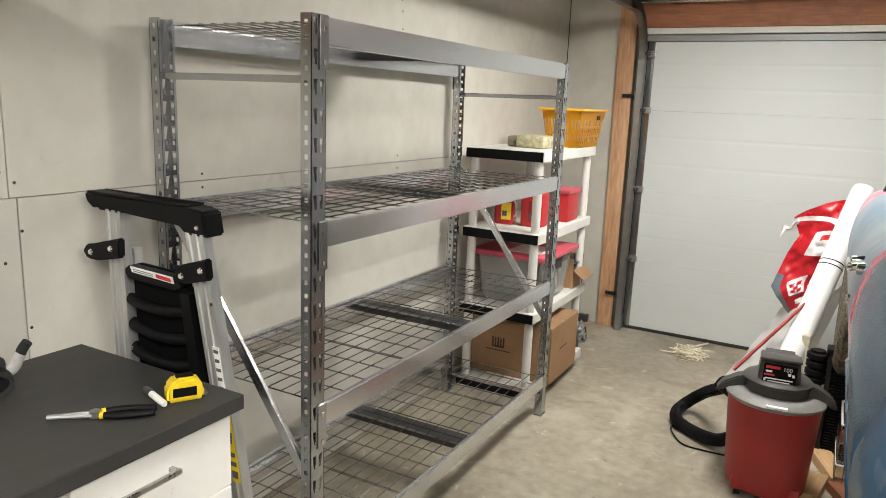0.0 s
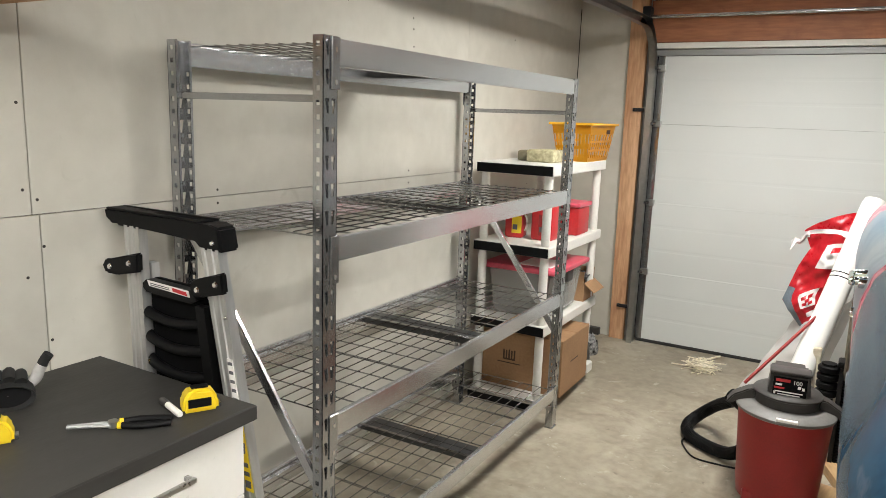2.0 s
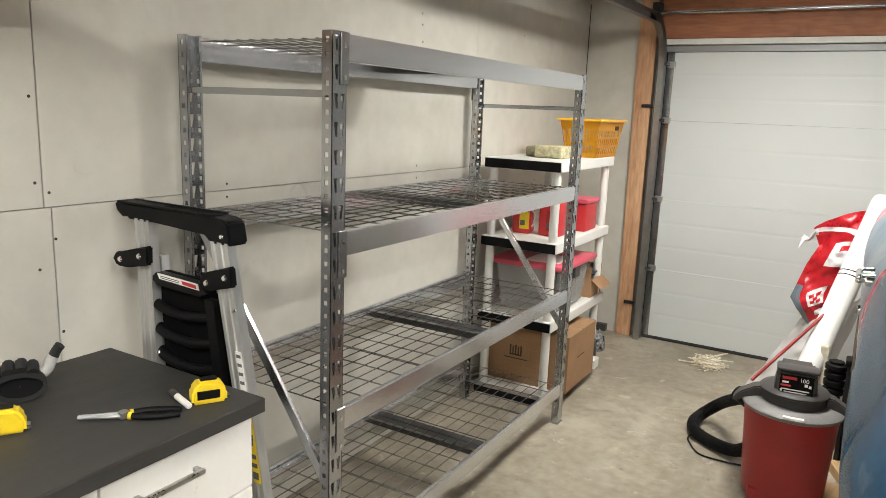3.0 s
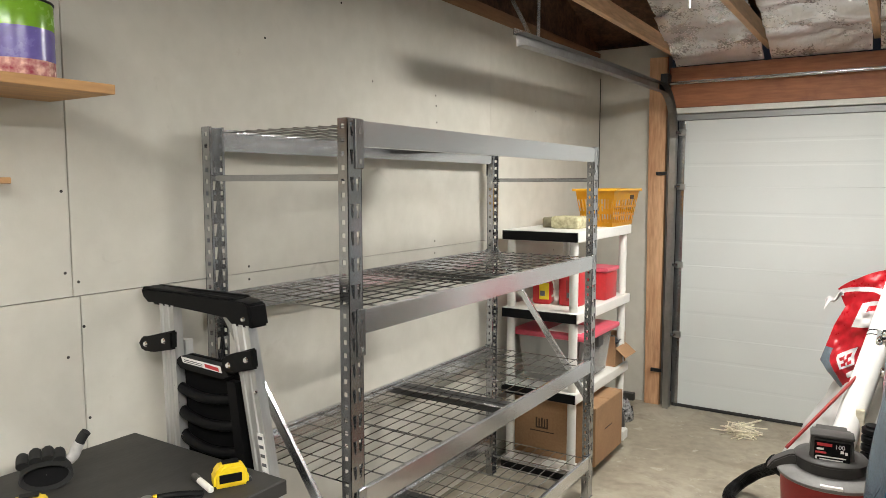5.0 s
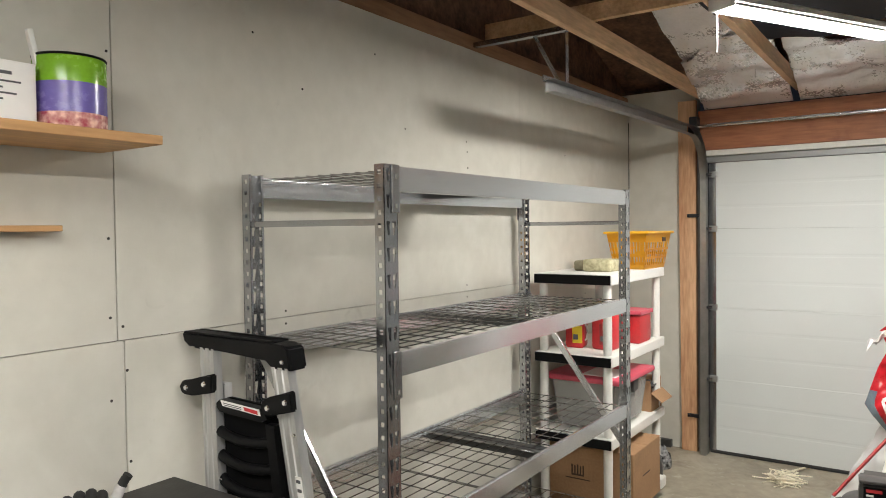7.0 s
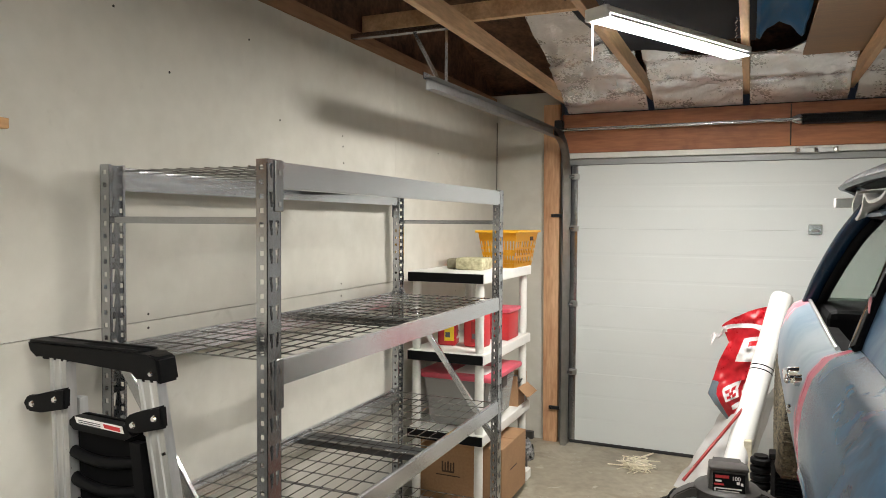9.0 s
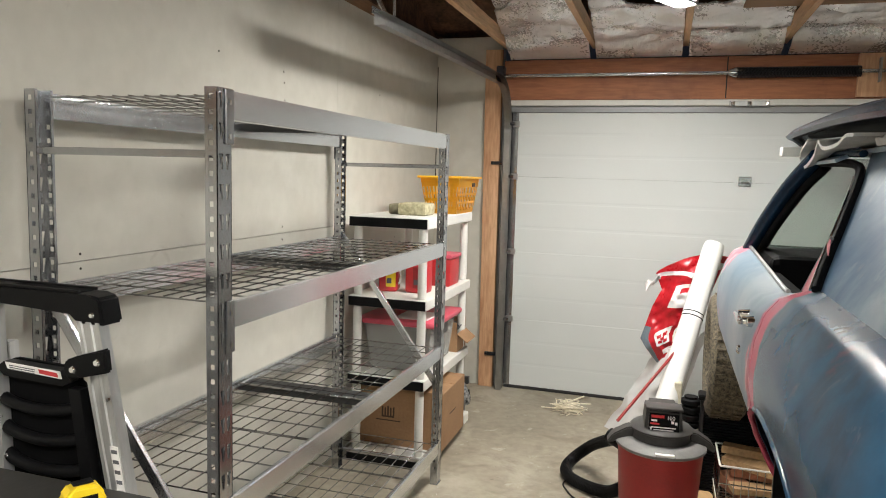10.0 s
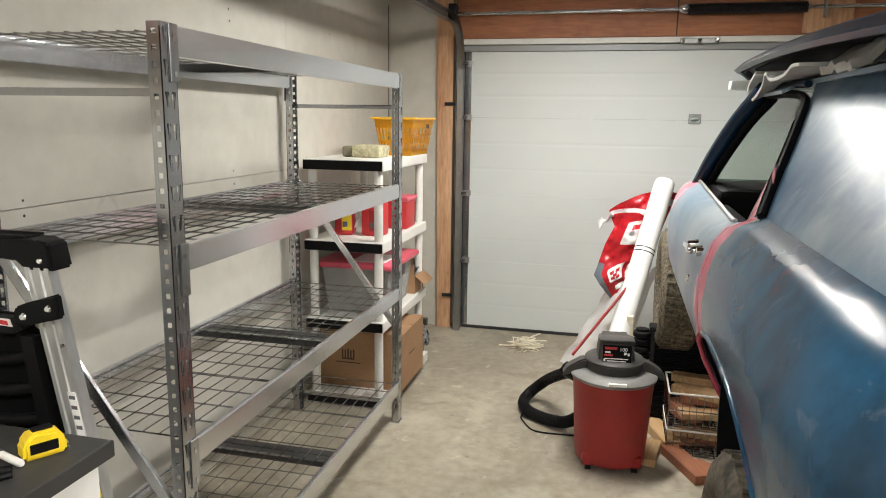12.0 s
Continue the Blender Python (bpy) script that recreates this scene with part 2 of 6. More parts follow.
def car_paint(name, base, under, haze, start, edges=(), rough=0.36, spec=0.35, scuff=0.64, scale=2.0):
    """Sanded primer over old blue; the door's edges are rubbed through to pink filler."""
    m = mat(name, base, rough, tint=under, vary=0.06, scale=scale, fine=7, rough_vary=0.025, spec=spec)
    nt = m.node_tree
    b = nt.nodes["Principled BSDF"]
    col = b.inputs["Base Color"].links[0].from_socket
    tc = nt.nodes.new("ShaderNodeTexCoord")
    def cloud(scale, lo, hi, distort):
        n = nt.nodes.new("ShaderNodeTexNoise")
        n.inputs["Scale"].default_value, n.inputs["Detail"].default_value, n.inputs["Distortion"].default_value = scale, 5, distort
        nt.links.new(tc.outputs["Object"], n.inputs["Vector"])
        r = nt.nodes.new("ShaderNodeMapRange")
        r.inputs["From Min"].default_value, r.inputs["From Max"].default_value = lo, hi
        nt.links.new(n.outputs["Fac"], r.inputs["Value"])
        return r.outputs[0]
    def over(colour, mask, under_colour):
        mx = nt.nodes.new("ShaderNodeMixRGB")
        mx.inputs[2].default_value = (*colour, 1)
        nt.links.new(mask, mx.inputs[0])
        nt.links.new(under_colour, mx.inputs[1])
        return mx.outputs[0]
    col = over(haze, cloud(2.6, start - 0.05, start + 0.25, 0.3), col)
    col = over((0.42, 0.46, 0.48), cloud(5.0, scuff, scuff + 0.3, 0.5), col)
    sep = nt.nodes.new("ShaderNodeSeparateXYZ")
    nt.links.new(tc.outputs["Object"], sep.inputs[0])
    for y0, y1 in edges:
        near = nt.nodes.new("ShaderNodeMapRange")
        near.inputs["From Min"].default_value, near.inputs["From Max"].default_value = y0, y1
        nt.links.new(sep.outputs["Y"], near.inputs["Value"])
        add = nt.nodes.new("ShaderNodeMath")
        add.operation = "MULTIPLY"
        nt.links.new(near.outputs[0], add.inputs[0])
        nt.links.new(cloud(5.5, 0.38, 0.58, 1.2), add.inputs[1])
        sharp = nt.nodes.new("ShaderNodeMapRange")
        sharp.inputs["From Min"].default_value, sharp.inputs["From Max"].default_value = 0.34, 0.46
        nt.links.new(add.outputs[0], sharp.inputs["Value"])
        col = over((0.55, 0.12, 0.17), sharp.outputs[0], col)
        pale = nt.nodes.new("ShaderNodeMath")
        pale.operation = "MULTIPLY"
        nt.links.new(sharp.outputs[0], pale.inputs[0])
        nt.links.new(cloud(11.0, 0.52, 0.62, 1.0), pale.inputs[1])
        col = over((0.68, 0.42, 0.44), pale.outputs[0], col)
    nt.links.new(col, b.inputs["Base Color"])
    return m


def zoned(m, colour, y_edge, soft, rough_edge, towards=1):
    """A coat laid over one end of a panel, with an uneven boundary along y."""
    nt = m.node_tree
    b = nt.nodes["Principled BSDF"]
    col = b.inputs["Base Color"].links[0].from_socket
    tc, sep, n = nt.nodes.new("ShaderNodeTexCoord"), nt.nodes.new("ShaderNodeSeparateXYZ"), nt.nodes.new("ShaderNodeTexNoise")
    n.inputs["Scale"].default_value, n.inputs["Detail"].default_value = 3.5, 4
    nt.links.new(tc.outputs["Object"], sep.inputs[0])
    nt.links.new(tc.outputs["Object"], n.inputs["Vector"])
    add = nt.nodes.new("ShaderNodeMath")
    add.operation = "MULTIPLY_ADD"
    add.inputs[1].default_value = rough_edge
    nt.links.new(n.outputs["Fac"], add.inputs[0])
    nt.links.new(sep.outputs["Y"], add.inputs[2])
    mr = nt.nodes.new("ShaderNodeMapRange")
    mr.interpolation_type = "SMOOTHSTEP"
    a = y_edge + rough_edge * 0.5
    mr.inputs["From Min"].default_value, mr.inputs["From Max"].default_value = a - soft * towards, a + soft * towards
    nt.links.new(add.outputs[0], mr.inputs["Value"])
    mx = nt.nodes.new("ShaderNodeMixRGB")
    mx.inputs[2].default_value = (*colour, 1)
    nt.links.new(mr.outputs[0], mx.inputs[0])
    nt.links.new(col, mx.inputs[1])
    nt.links.new(mx.outputs[0], b.inputs["Base Color"])
    return m


M_CAR = car_paint("car_primer", (0.15, 0.24, 0.33), (0.05, 0.12, 0.21), (0.26, 0.33, 0.38), 0.46, (), 0.31, 0.42, 0.60, 2.0)
blotched(M_CAR, [((0.40, 0.41, 0.42), 1.8, 0.50, 0.72, 0.6, 0.5, 3.3), ((0.025, 0.09, 0.19), 2.4, 0.50, 0.66, 0.8, 0.4, 7.1), ((0.42, 0.35, 0.30), 4.0, 0.62, 0.76, 0.6, 0.6, 5.5), ((0.45, 0.46, 0.47), 12.0, 0.60, 0.80, 0.4, 0.8, 2.8)])
M_CAR_DOOR = car_paint("door_primer", (0.18, 0.25, 0.31), (0.085, 0.16, 0.24), (0.28, 0.33, 0.36), 0.46, ((1.50, 1.66), (0.60, 0.47)), 0.36, 0.35)
blotched(M_CAR_DOOR, [((0.06, 0.14, 0.24), 2.6, 0.50, 0.74, 0.5, 0.5, 2.7), ((0.34, 0.36, 0.37), 3.6, 0.54, 0.76, 0.5, 0.4, 6.6)])
zoned(M_CAR_DOOR, (0.46, 0.07, 0.12), 0.492, 0.012, 0.10, -1)
M_CAR_REAR = car_paint("sanded_blue_paint", (0.014, 0.066, 0.135), (0.016, 0.034, 0.054), (0.05, 0.09, 0.13), 0.55, (), 0.25, 0.11, 0.68, 3.0)
blotched(M_CAR_REAR, [((0.012, 0.020, 0.030), 2.2, 0.48, 0.70, 0.8, 0.5, 1.9), ((0.025, 0.13, 0.25), 2.8, 0.50, 0.70, 0.6, 0.4, 6.3), ((0.24, 0.25, 0.26), 8.0, 0.60, 0.78, 0.45, 1.0, 4.4), ((0.16, 0.06, 0.08), 5.0, 0.60, 0.74, 0.5, 0.5, 8.8)])
zoned(M_CAR_REAR, (0.085, 0.135, 0.18), 0.20, 0.16, 0.35)
zoned(M_CAR_REAR, (0.46, 0.07, 0.12), 0.32, 0.03, 0.45)
M_CARBLUE = mat("old_blue_paint", (0.006, 0.022, 0.048), 0.24, vary=0.12, scale=9, spec=0.08, rough_vary=0.04)
M_FILLER = mat("pink_filler", (0.55, 0.10, 0.15), 0.6, tint=(0.6, 0.3, 0.33), vary=0.1, scale=12)
M_BODYBLACK = mat("body_black", (0.004, 0.004, 0.0045), 0.7, vary=0.3, spec=0.08)


# ---- mesh helpers ----
def finish(name, bm, material, smooth=False):
    me = bpy.data.meshes.new(name)
    bmesh.ops.recalc_face_normals(bm, faces=bm.faces)
    bm.to_mesh(me)
    bm.free()
    me.materials.append(material)
    if smooth:
        for p in me.polygons:
            p.use_smooth = True
        me.set_sharp_from_angle(angle=radians(40))
    return me


def part(name, bm, material, parent=None, label="", smooth=False):
    ob = new(name, finish(name, bm, material, smooth))
    if parent:
        ob.parent = parent
    if label:
        ob["label"] = label
    return ob


def thing(name, label, category, group="", at=None):
    e = new(name)
    e.empty_display_size = 0.05
    if at is not None:
        e.matrix_basis = at
    return tagged(e, label, category, group)


def structure(name, bm, material, label, category, smooth=False):
    return tagged(part(name, bm, material, None, "", smooth), label, category, kind="structure")


def box(lo, hi, bevel=0.0, segs=2, bm=None, m=None):
    own = bm is None
    b = bmesh.new()
    c = [(a + d) / 2 for a, d in zip(lo, hi)]
    s = [abs(d - a) for a, d in zip(lo, hi)]
    bmesh.ops.create_cube(b, size=1, matrix=Matrix.Translation(c) @ Matrix.Diagonal((*s, 1)))
    if bevel:
        bmesh.ops.bevel(b, geom=b.edges[:], offset=min(bevel, min(s) * 0.45), segments=segs, affect="EDGES", profile=0.5)
    if m is not None:
        b.transform(m)
    return b if own else join(bm, b)


def join(bm, other):
    me = bpy.data.meshes.new("tmp")
    other.to_mesh(me)
    other.free()
    bm.from_mesh(me)
    bpy.data.meshes.remove(me)
    return bm


def rod(a, b, r, segs=10, bm=None, r2=None):
    out = bmesh.new()
    a, b = Vector(a), Vector(b)
    d = b - a
    m = Matrix.Translation((a + b) / 2) @ d.to_track_quat("Z", "Y").to_matrix().to_4x4()
    bmesh.ops.create_cone(out, cap_ends=True, segments=segs, radius1=r, radius2=r if r2 is None else r2, depth=d.length, matrix=m)
    return out if bm is None else join(bm, out)


def pipe(points, r, segs=8, closed=False, bm=None, flat=1.0):
    """A tube along points."""
    out = bmesh.new()
    pts = [Vector(p) for p in points]
    rings, n = [], len(pts)
    up = Vector((0, 0, 1))
    for i, p in enumerate(pts):
        a = pts[(i - 1) % n] if closed or i else p
        c = pts[(i + 1) % n] if closed or i < n - 1 else p
        d = (c - a).normalized()
        side = d.cross(up)
        side = side.normalized() if side.length > 1e-3 else Vector((1, 0, 0))
        top = side.cross(d).normalized()
        rings.append([out.verts.new(p + r * (math.cos(k * 2 * math.pi / segs) * side + flat * math.sin(k * 2 * math.pi / segs) * top)) for k in range(segs)])
    for i in range(n if closed else n - 1):
        a, b = rings[i], rings[(i + 1) % n]
        for k in range(segs):
            out.faces.new((a[k], a[(k + 1) % segs], b[(k + 1) % segs], b[k]))
    if not closed:
        out.faces.new(rings[0][::-1])
        out.faces.new(rings[-1])
    return out if bm is None else join(bm, out)


def spline(points, steps=8):
    """Catmull-Rom through points."""
    p = [Vector(q) for q in points]
    p = [2 * p[0] - p[1]] + p + [2 * p[-1] - p[-2]]
    out = []
    for i in range(1, len(p) - 2):
        for k in range(steps):
            t = k / steps
            a, b, c, d = p[i - 1 : i + 3]
            out.append(0.5 * (2 * b + (c - a) * t + (2 * a - 5 * b + 4 * c - d) * t * t + (3 * b - a - 3 * c + d) * t**3))
    return out + [p[-2]]


def lathe(profile, segs=32, bm=None, m=None, caps=True):
    """A solid turned about z from (radius, height) pairs."""
    out = bmesh.new()
    rings = [[out.verts.new((r * math.cos(k * 2 * math.pi / segs), r * math.sin(k * 2 * math.pi / segs), z)) for k in range(segs)] for r, z in profile]
    for a, b in zip(rings, rings[1:]):
        for k in range(segs):
            out.faces.new((a[k], a[(k + 1) % segs], b[(k + 1) % segs], b[k]))
    if caps:
        out.faces.new(rings[0][::-1])
        out.faces.new(rings[-1])
    if m is not None:
        out.transform(m)
    return out if bm is None else join(bm, out)


def sheet(f, nu, nv, thick=0.0):
    """A grid of points f(u, v), u and v from 0 to 1, with an optional thickness."""
    out = bmesh.new()
    vs = [[out.verts.new(f(i / nu, j / nv)) for j in range(nv + 1)] for i in range(nu + 1)]
    for i in range(nu):
        for j in range(nv):
            out.faces.new((vs[i][j], vs[i + 1][j], vs[i + 1][j + 1], vs[i][j + 1]))
    if thick:
        bmesh.ops.recalc_face_normals(out, faces=out.faces)
        bmesh.ops.solidify(out, geom=out.faces[:], thickness=thick)
    return out


def prism(poly, lo, hi, axis="y"):
    """A flat outline of (a, b) pairs pushed along an axis from lo to hi."""
    out = bmesh.new()
    put = {"x": lambda a, b, c: (c, a, b), "y": lambda a, b, c: (a, c, b), "z": lambda a, b, c: (a, b, c)}[axis]
    p = [out.verts.new(put(a, b, lo)) for a, b in poly]
    q = [out.verts.new(put(a, b, hi)) for a, b in poly]
    out.faces.new(p)
    out.faces.new(q[::-1])
    for i in range(len(p)):
        out.faces.new((p[i], p[(i + 1) % len(p)], q[(i + 1) % len(p)], q[i]))
    return out


# ---- the shell of the garage ----
WALL_TOP, DOOR_Y, WIDE, BACK = 2.55, 3.735, 6.0, -3.6
structure("floor", sheet(lambda u, v: (-0.2 + 6.4 * u, BACK - 0.2 + 7.9 * v, 0), 24, 24, 0.1), M_CONCRETE, "bare grey-tan concrete garage floor with stains", "floor")


def drywall_sheets():
    """The long wall: sheets of drywall with open joints over a dark backing."""
    wall = structure("wall_west", box((-0.11, BACK, 0), (-0.014, DOOR_Y + 0.1, WALL_TOP)), M_JOINT, "unpainted drywall wall with open joints and screw holes", "wall")
    ys, g = [BACK, -2.855, -0.415, 2.01, DOOR_Y + 0.05], 0.0011
    for i in range(4):
        for z0, z1 in ((0.012, 1.328), (1.3305, WALL_TOP)):
            shift = 0.02 if z0 < 1 else 0.0
            y0, y1 = ys[i] + (shift if 0 < i else 0), ys[i + 1] + (shift if i < 3 else 0)
            wide = 0.003 if i == 1 else 0.0007
            p = part("drywall_sheet", box((-0.014, y0 + g * 0.5, z0), (0, y1 - wide - (0 if i != 2 else -0.0007), z1), 0.001, 1), M_DRYWALL, wall)
    for y, z in ((-0.437, 1.399), (-0.437, 1.627), (-0.43, 2.16), (-0.40, 1.37), (-0.39, 1.24), (-0.385, 0.97), (-0.38, 0.80), (-0.44, 1.16), (-0.44, 1.90),
                 (0.228, 1.352), (0.228, 1.306), (1.45, 2.08), (1.455, 2.03), (1.44, 1.36), (1.44, 1.30), (0.95, 2.09), (0.33, 2.17), (0.1, 2.33), (0.75, 2.38),
                 (1.46, 1.95), (2.6, 2.1), (2.9, 1.2), (-0.9, 1.5), (-0.8, 1.28)):
        part("screw_hole", lathe([(0.0045, 0), (0.0045, 0.0012)], 8, m=Matrix.Translation((-0.0002, y, z)) @ pose(0, 0, 0, 0, 90, 0)), M_JOINT, wall)
    return wall


drywall_sheets()
structure("wall_west_gable", box((-0.11, BACK, WALL_TOP + 0.09), (-0.06, DOOR_Y + 0.1, 4.6)), M_OSB, "bare oriented strand board gable above the wall", "wall")
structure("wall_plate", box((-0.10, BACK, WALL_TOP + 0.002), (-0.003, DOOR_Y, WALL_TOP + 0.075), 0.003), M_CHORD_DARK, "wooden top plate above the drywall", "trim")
structure("wall_north", box((-0.1, DOOR_Y, 0), (0.50, DOOR_Y + 0.14, WALL_TOP + 0.1)), M_DRYWALL, "short drywall return beside the garage door", "wall")
structure("wall_north_far", box((5.48, DOOR_Y, 0), (WIDE + 0.1, DOOR_Y + 0.14, WALL_TOP + 0.1)), M_DRYWALL, "drywall beside the garage door", "wall")
structure("wall_east", box((WIDE, BACK, 0), (WIDE + 0.1, DOOR_Y, 4.6)), M_DRYWALL, "plain drywall wall", "wall")
structure("wall_south", box((-0.1, BACK - 0.1, 0), (WIDE + 0.1, BACK, 4.6)), M_DRYWALL, "plain drywall wall", "wall")
structure("roof_deck", sheet(lambda u, v: (-0.15 + 6.3 * u, DOOR_Y + 0.2 - 4.2 * v, 2.68 + 1.5 * v), 4, 4, 0.02), M_OSB, "dark oriented strand board roof deck", "ceiling")
structure("roof_deck_rear", sheet(lambda u, v: (-0.15 + 6.3 * u, -0.1 - 3.7 * v, 4.18 - 1.4 * v), 4, 4, 0.02), M_OSB, "dark oriented strand board roof deck", "ceiling")
structure("corner_joint", box((0.0, DOOR_Y - 0.005, 1.33), (0.005, DOOR_Y - 0.0005, 2.44)), M_JOINT, "dark open joint in the wall corner", "trim")
# rough timber round the opening
structure("door_jamb", prism([(0.410, 0), (0.516, 0), (0.512, WALL_TOP), (0.386, WALL_TOP)], DOOR_Y - 0.04, DOOR_Y - 0.001, "y"), M_STUD, "knotty bare wood jamb board", "trim")
structure("door_header", box((0.53, DOOR_Y - 0.04, 2.184), (5.50, DOOR_Y + 0.1, 2.468), 0.004), M_HEADER, "red-brown stained timber header beam", "trim")
structure("header_joint", box((2.06, DOOR_Y - 0.0415, 2.19), (2.068, DOOR_Y - 0.04, 2.464)), M_JOINT, "joint in the header beam", "trim")
structure("spring_pad", box((2.84, DOOR_Y - 0.085, 2.192), (3.13, DOOR_Y - 0.042, 2.464), 0.004), M_STUD, "pale wood pad behind the spring bracket", "trim")


def garage_door():
    d = tagged(thing("garage_door", "closed white sectional garage door with embossed panels", "garage door"), kind="structure")
    z, xs = 0.025, (0.60, 5.44)
    bounds = [0.025, 0.54, 1.058, 1.624, 2.095]
    for k in range(4):
        z0, z1 = bounds[k], bounds[k + 1] - 0.0013
        mid = (z0 + z1) / 2
        bm = bmesh.new()
        prof = [(0, z0), (0, z0 + 0.004)]
        # two shallow ribs pressed along each section
        for zc in (z0 + (z1 - z0) * 0.33, z0 + (z1 - z0) * 0.67):
            prof += [(0, zc - 0.014), (0.0009, zc - 0.006), (0.0009, zc + 0.006), (0, zc + 0.014)]
        prof += [(0, z1)]
        poly = [(DOOR_Y + 0.002 + p, zz) for p, zz in prof] + [(DOOR_Y + 0.045, z1), (DOOR_Y + 0.045, z0)]
        part("door_section", prism(poly, xs[0], xs[1], "x"), M_DOOR, d)
    part("end_stile", box((0.596, DOOR_Y - 0.006, 0.025), (0.645, DOOR_Y + 0.0015, 2.094), 0.002), M_GALV, d, "galvanised end stile")
    part("bottom_seal", box((xs[0], DOOR_Y - 0.002, 0.0), (xs[1], DOOR_Y + 0.04, 0.025), 0.006), M_SEAL, d, "black rubber bottom seal")
    part("top_strip", box((0.575, DOOR_Y - 0.008, 2.097), (5.46, DOOR_Y + 0.03, 2.140), 0.003), M_STRUT, d, "grey metal top strut")
    part("top_trim", box((0.55, DOOR_Y - 0.045, 2.143), (5.46, DOOR_Y + 0.03, 2.182), 0.003), M_WHITE_PL, d, "white weather strip")
    lock = part("lock_plate", box((2.185, DOOR_Y - 0.012, 1.60), (2.267, DOOR_Y + 0.0, 1.666), 0.004), M_GALV, d, "zinc lock plate")
    part("lock_bolt", box((2.20, DOOR_Y - 0.022, 1.620), (2.252, DOOR_Y - 0.012, 1.632), 0.004), M_TRACK, lock)
    br = part("top_bracket", box((2.09, DOOR_Y - 0.056, 2.135), (2.34, DOOR_Y - 0.0455, 2.17), 0.003), M_TRACK, d, "operator bracket with bright bolts")
    for x in (2.11, 2.215, 2.325):
        part("bolt", box((x - 0.012, DOOR_Y - 0.066, 2.138), (x + 0.012, DOOR_Y - 0.056, 2.168), 0.003), M_CHROME, br)
    for z in (1.624, 1.06, 0.545, 2.01):
        h = part("edge_hinge", box((0.602, DOOR_Y - 0.035, z - 0.022), (0.658, DOOR_Y - 0.0062, z + 0.022), 0.004), M_TRACK, d)
        part("roller", rod((0.555, DOOR_Y - 0.06, z), (0.63, DOOR_Y - 0.06, z), 0.011, 10), M_GALV, h)


garage_door()


def door_track():
    t = tagged(thing("door_track", "galvanised steel garage door track with hanger", "door track"))
    def channel(pts, name):
        bm = bmesh.new()
        n = len(pts)
        prof = [(-0.028, 0.022), (-0.028, -0.022), (0.028, -0.022), (0.028, 0.022)]
        rows = []
        for i, p in enumerate(pts):
            a, c = Vector(pts[max(0, i - 1)]), Vector(pts[min(n - 1, i + 1)])
            d = (c - a).normalized()
            nrm = Vector((1, 0, 0)).cross(d).normalized()
            rows.append([bm.verts.new(Vector(p) + nrm * u + Vector((w, 0, 0))) for u, w in prof])
        for a, b in zip(rows, rows[1:]):
            for k in range(3):
                bm.faces.new((a[k], a[k + 1], b[k + 1], b[k]))
        bmesh.ops.solidify(bm, geom=bm.faces[:], thickness=0.003)
        return part(name, bm, M_TRACK, t)
    x, R, yv, zh = 0.580, 0.32, DOOR_Y - 0.075, 2.29
    vt = box((x - 0.022, yv - 0.028, 0.0), (x - 0.019, yv + 0.028, zh - R))
    box((x - 0.019, yv - 0.028, 0.0), (x + 0.022, yv - 0.025, zh - R), bm=vt)
    box((x - 0.019, yv + 0.025, 0.0), (x + 0.022, yv + 0.028, zh - R), bm=vt)
    part("vertical_track", vt, M_TRACK, t)
    arc = [(x, yv - R + R * math.cos(a), zh - R + R * math.sin(a)) for a in [i * math.pi / 2 / 10 for i in range(11)]]
    channel(arc, "curved_track")
    channel([(x - 0.005, yv - R, zh), (x - 0.02, 2.4, zh - 0.005), (x - 0.06, 1.34, zh - 0.01)], "horizontal_track")
    part("track_angle", box((0.552, DOOR_Y - 0.034, 0.0), (0.594, DOOR_Y - 0.028, 2.09), 0.002), M_TRACK, t)
    part("flag_angle", box((0.546, DOOR_Y - 0.09, 0.02), (0.549, DOOR_Y - 0.045, 2.02)), M_TRACK, t)
    part("stiffener_angle", prism([(1.33, 2.30), (3.05, 2.318), (3.05, 2.348), (1.33, 2.33)], 0.488, 0.492, "x"), M_GALV, t)
    for z in (0.265, 1.72):
        b = part("jamb_bracket", box((0.455, DOOR_Y - 0.06, z - 0.012), (0.552, DOOR_Y - 0.041, z + 0.012), 0.002), M_BLACK_STEEL, t)
        part("bolt", lathe([(0.009, 0), (0.009, 0.008)], 6, m=Matrix.Translation((0.47, DOOR_Y - 0.06, z)) @ pose(0, 0, 0, 90)), M_BLACK_STEEL, b)
    # hanger: two uprights and a cross angle to the wall
    part("hanger_strap", prism([(1.545, 2.31), (1.577, 2.31), (1.577, 2.62), (1.545, 2.62)], 0.497, 0.501, "x"), M_GALV, t)
    part("hanger_brace", rod((0.496, 1.50, 2.31), (0.33, 1.55, 2.58), 0.011, 4), M_GALV, t)
    part("cross_angle", box((0.002, 1.52, 2.565), (0.52, 1.552, 2.59), 0.002), M_GALV, t)
    part("end_bearing", box((0.49, DOOR_Y - 0.13, 2.30), (0.545, DOOR_Y - 0.045, 2.42), 0.004), M_BLACK_STEEL, t)


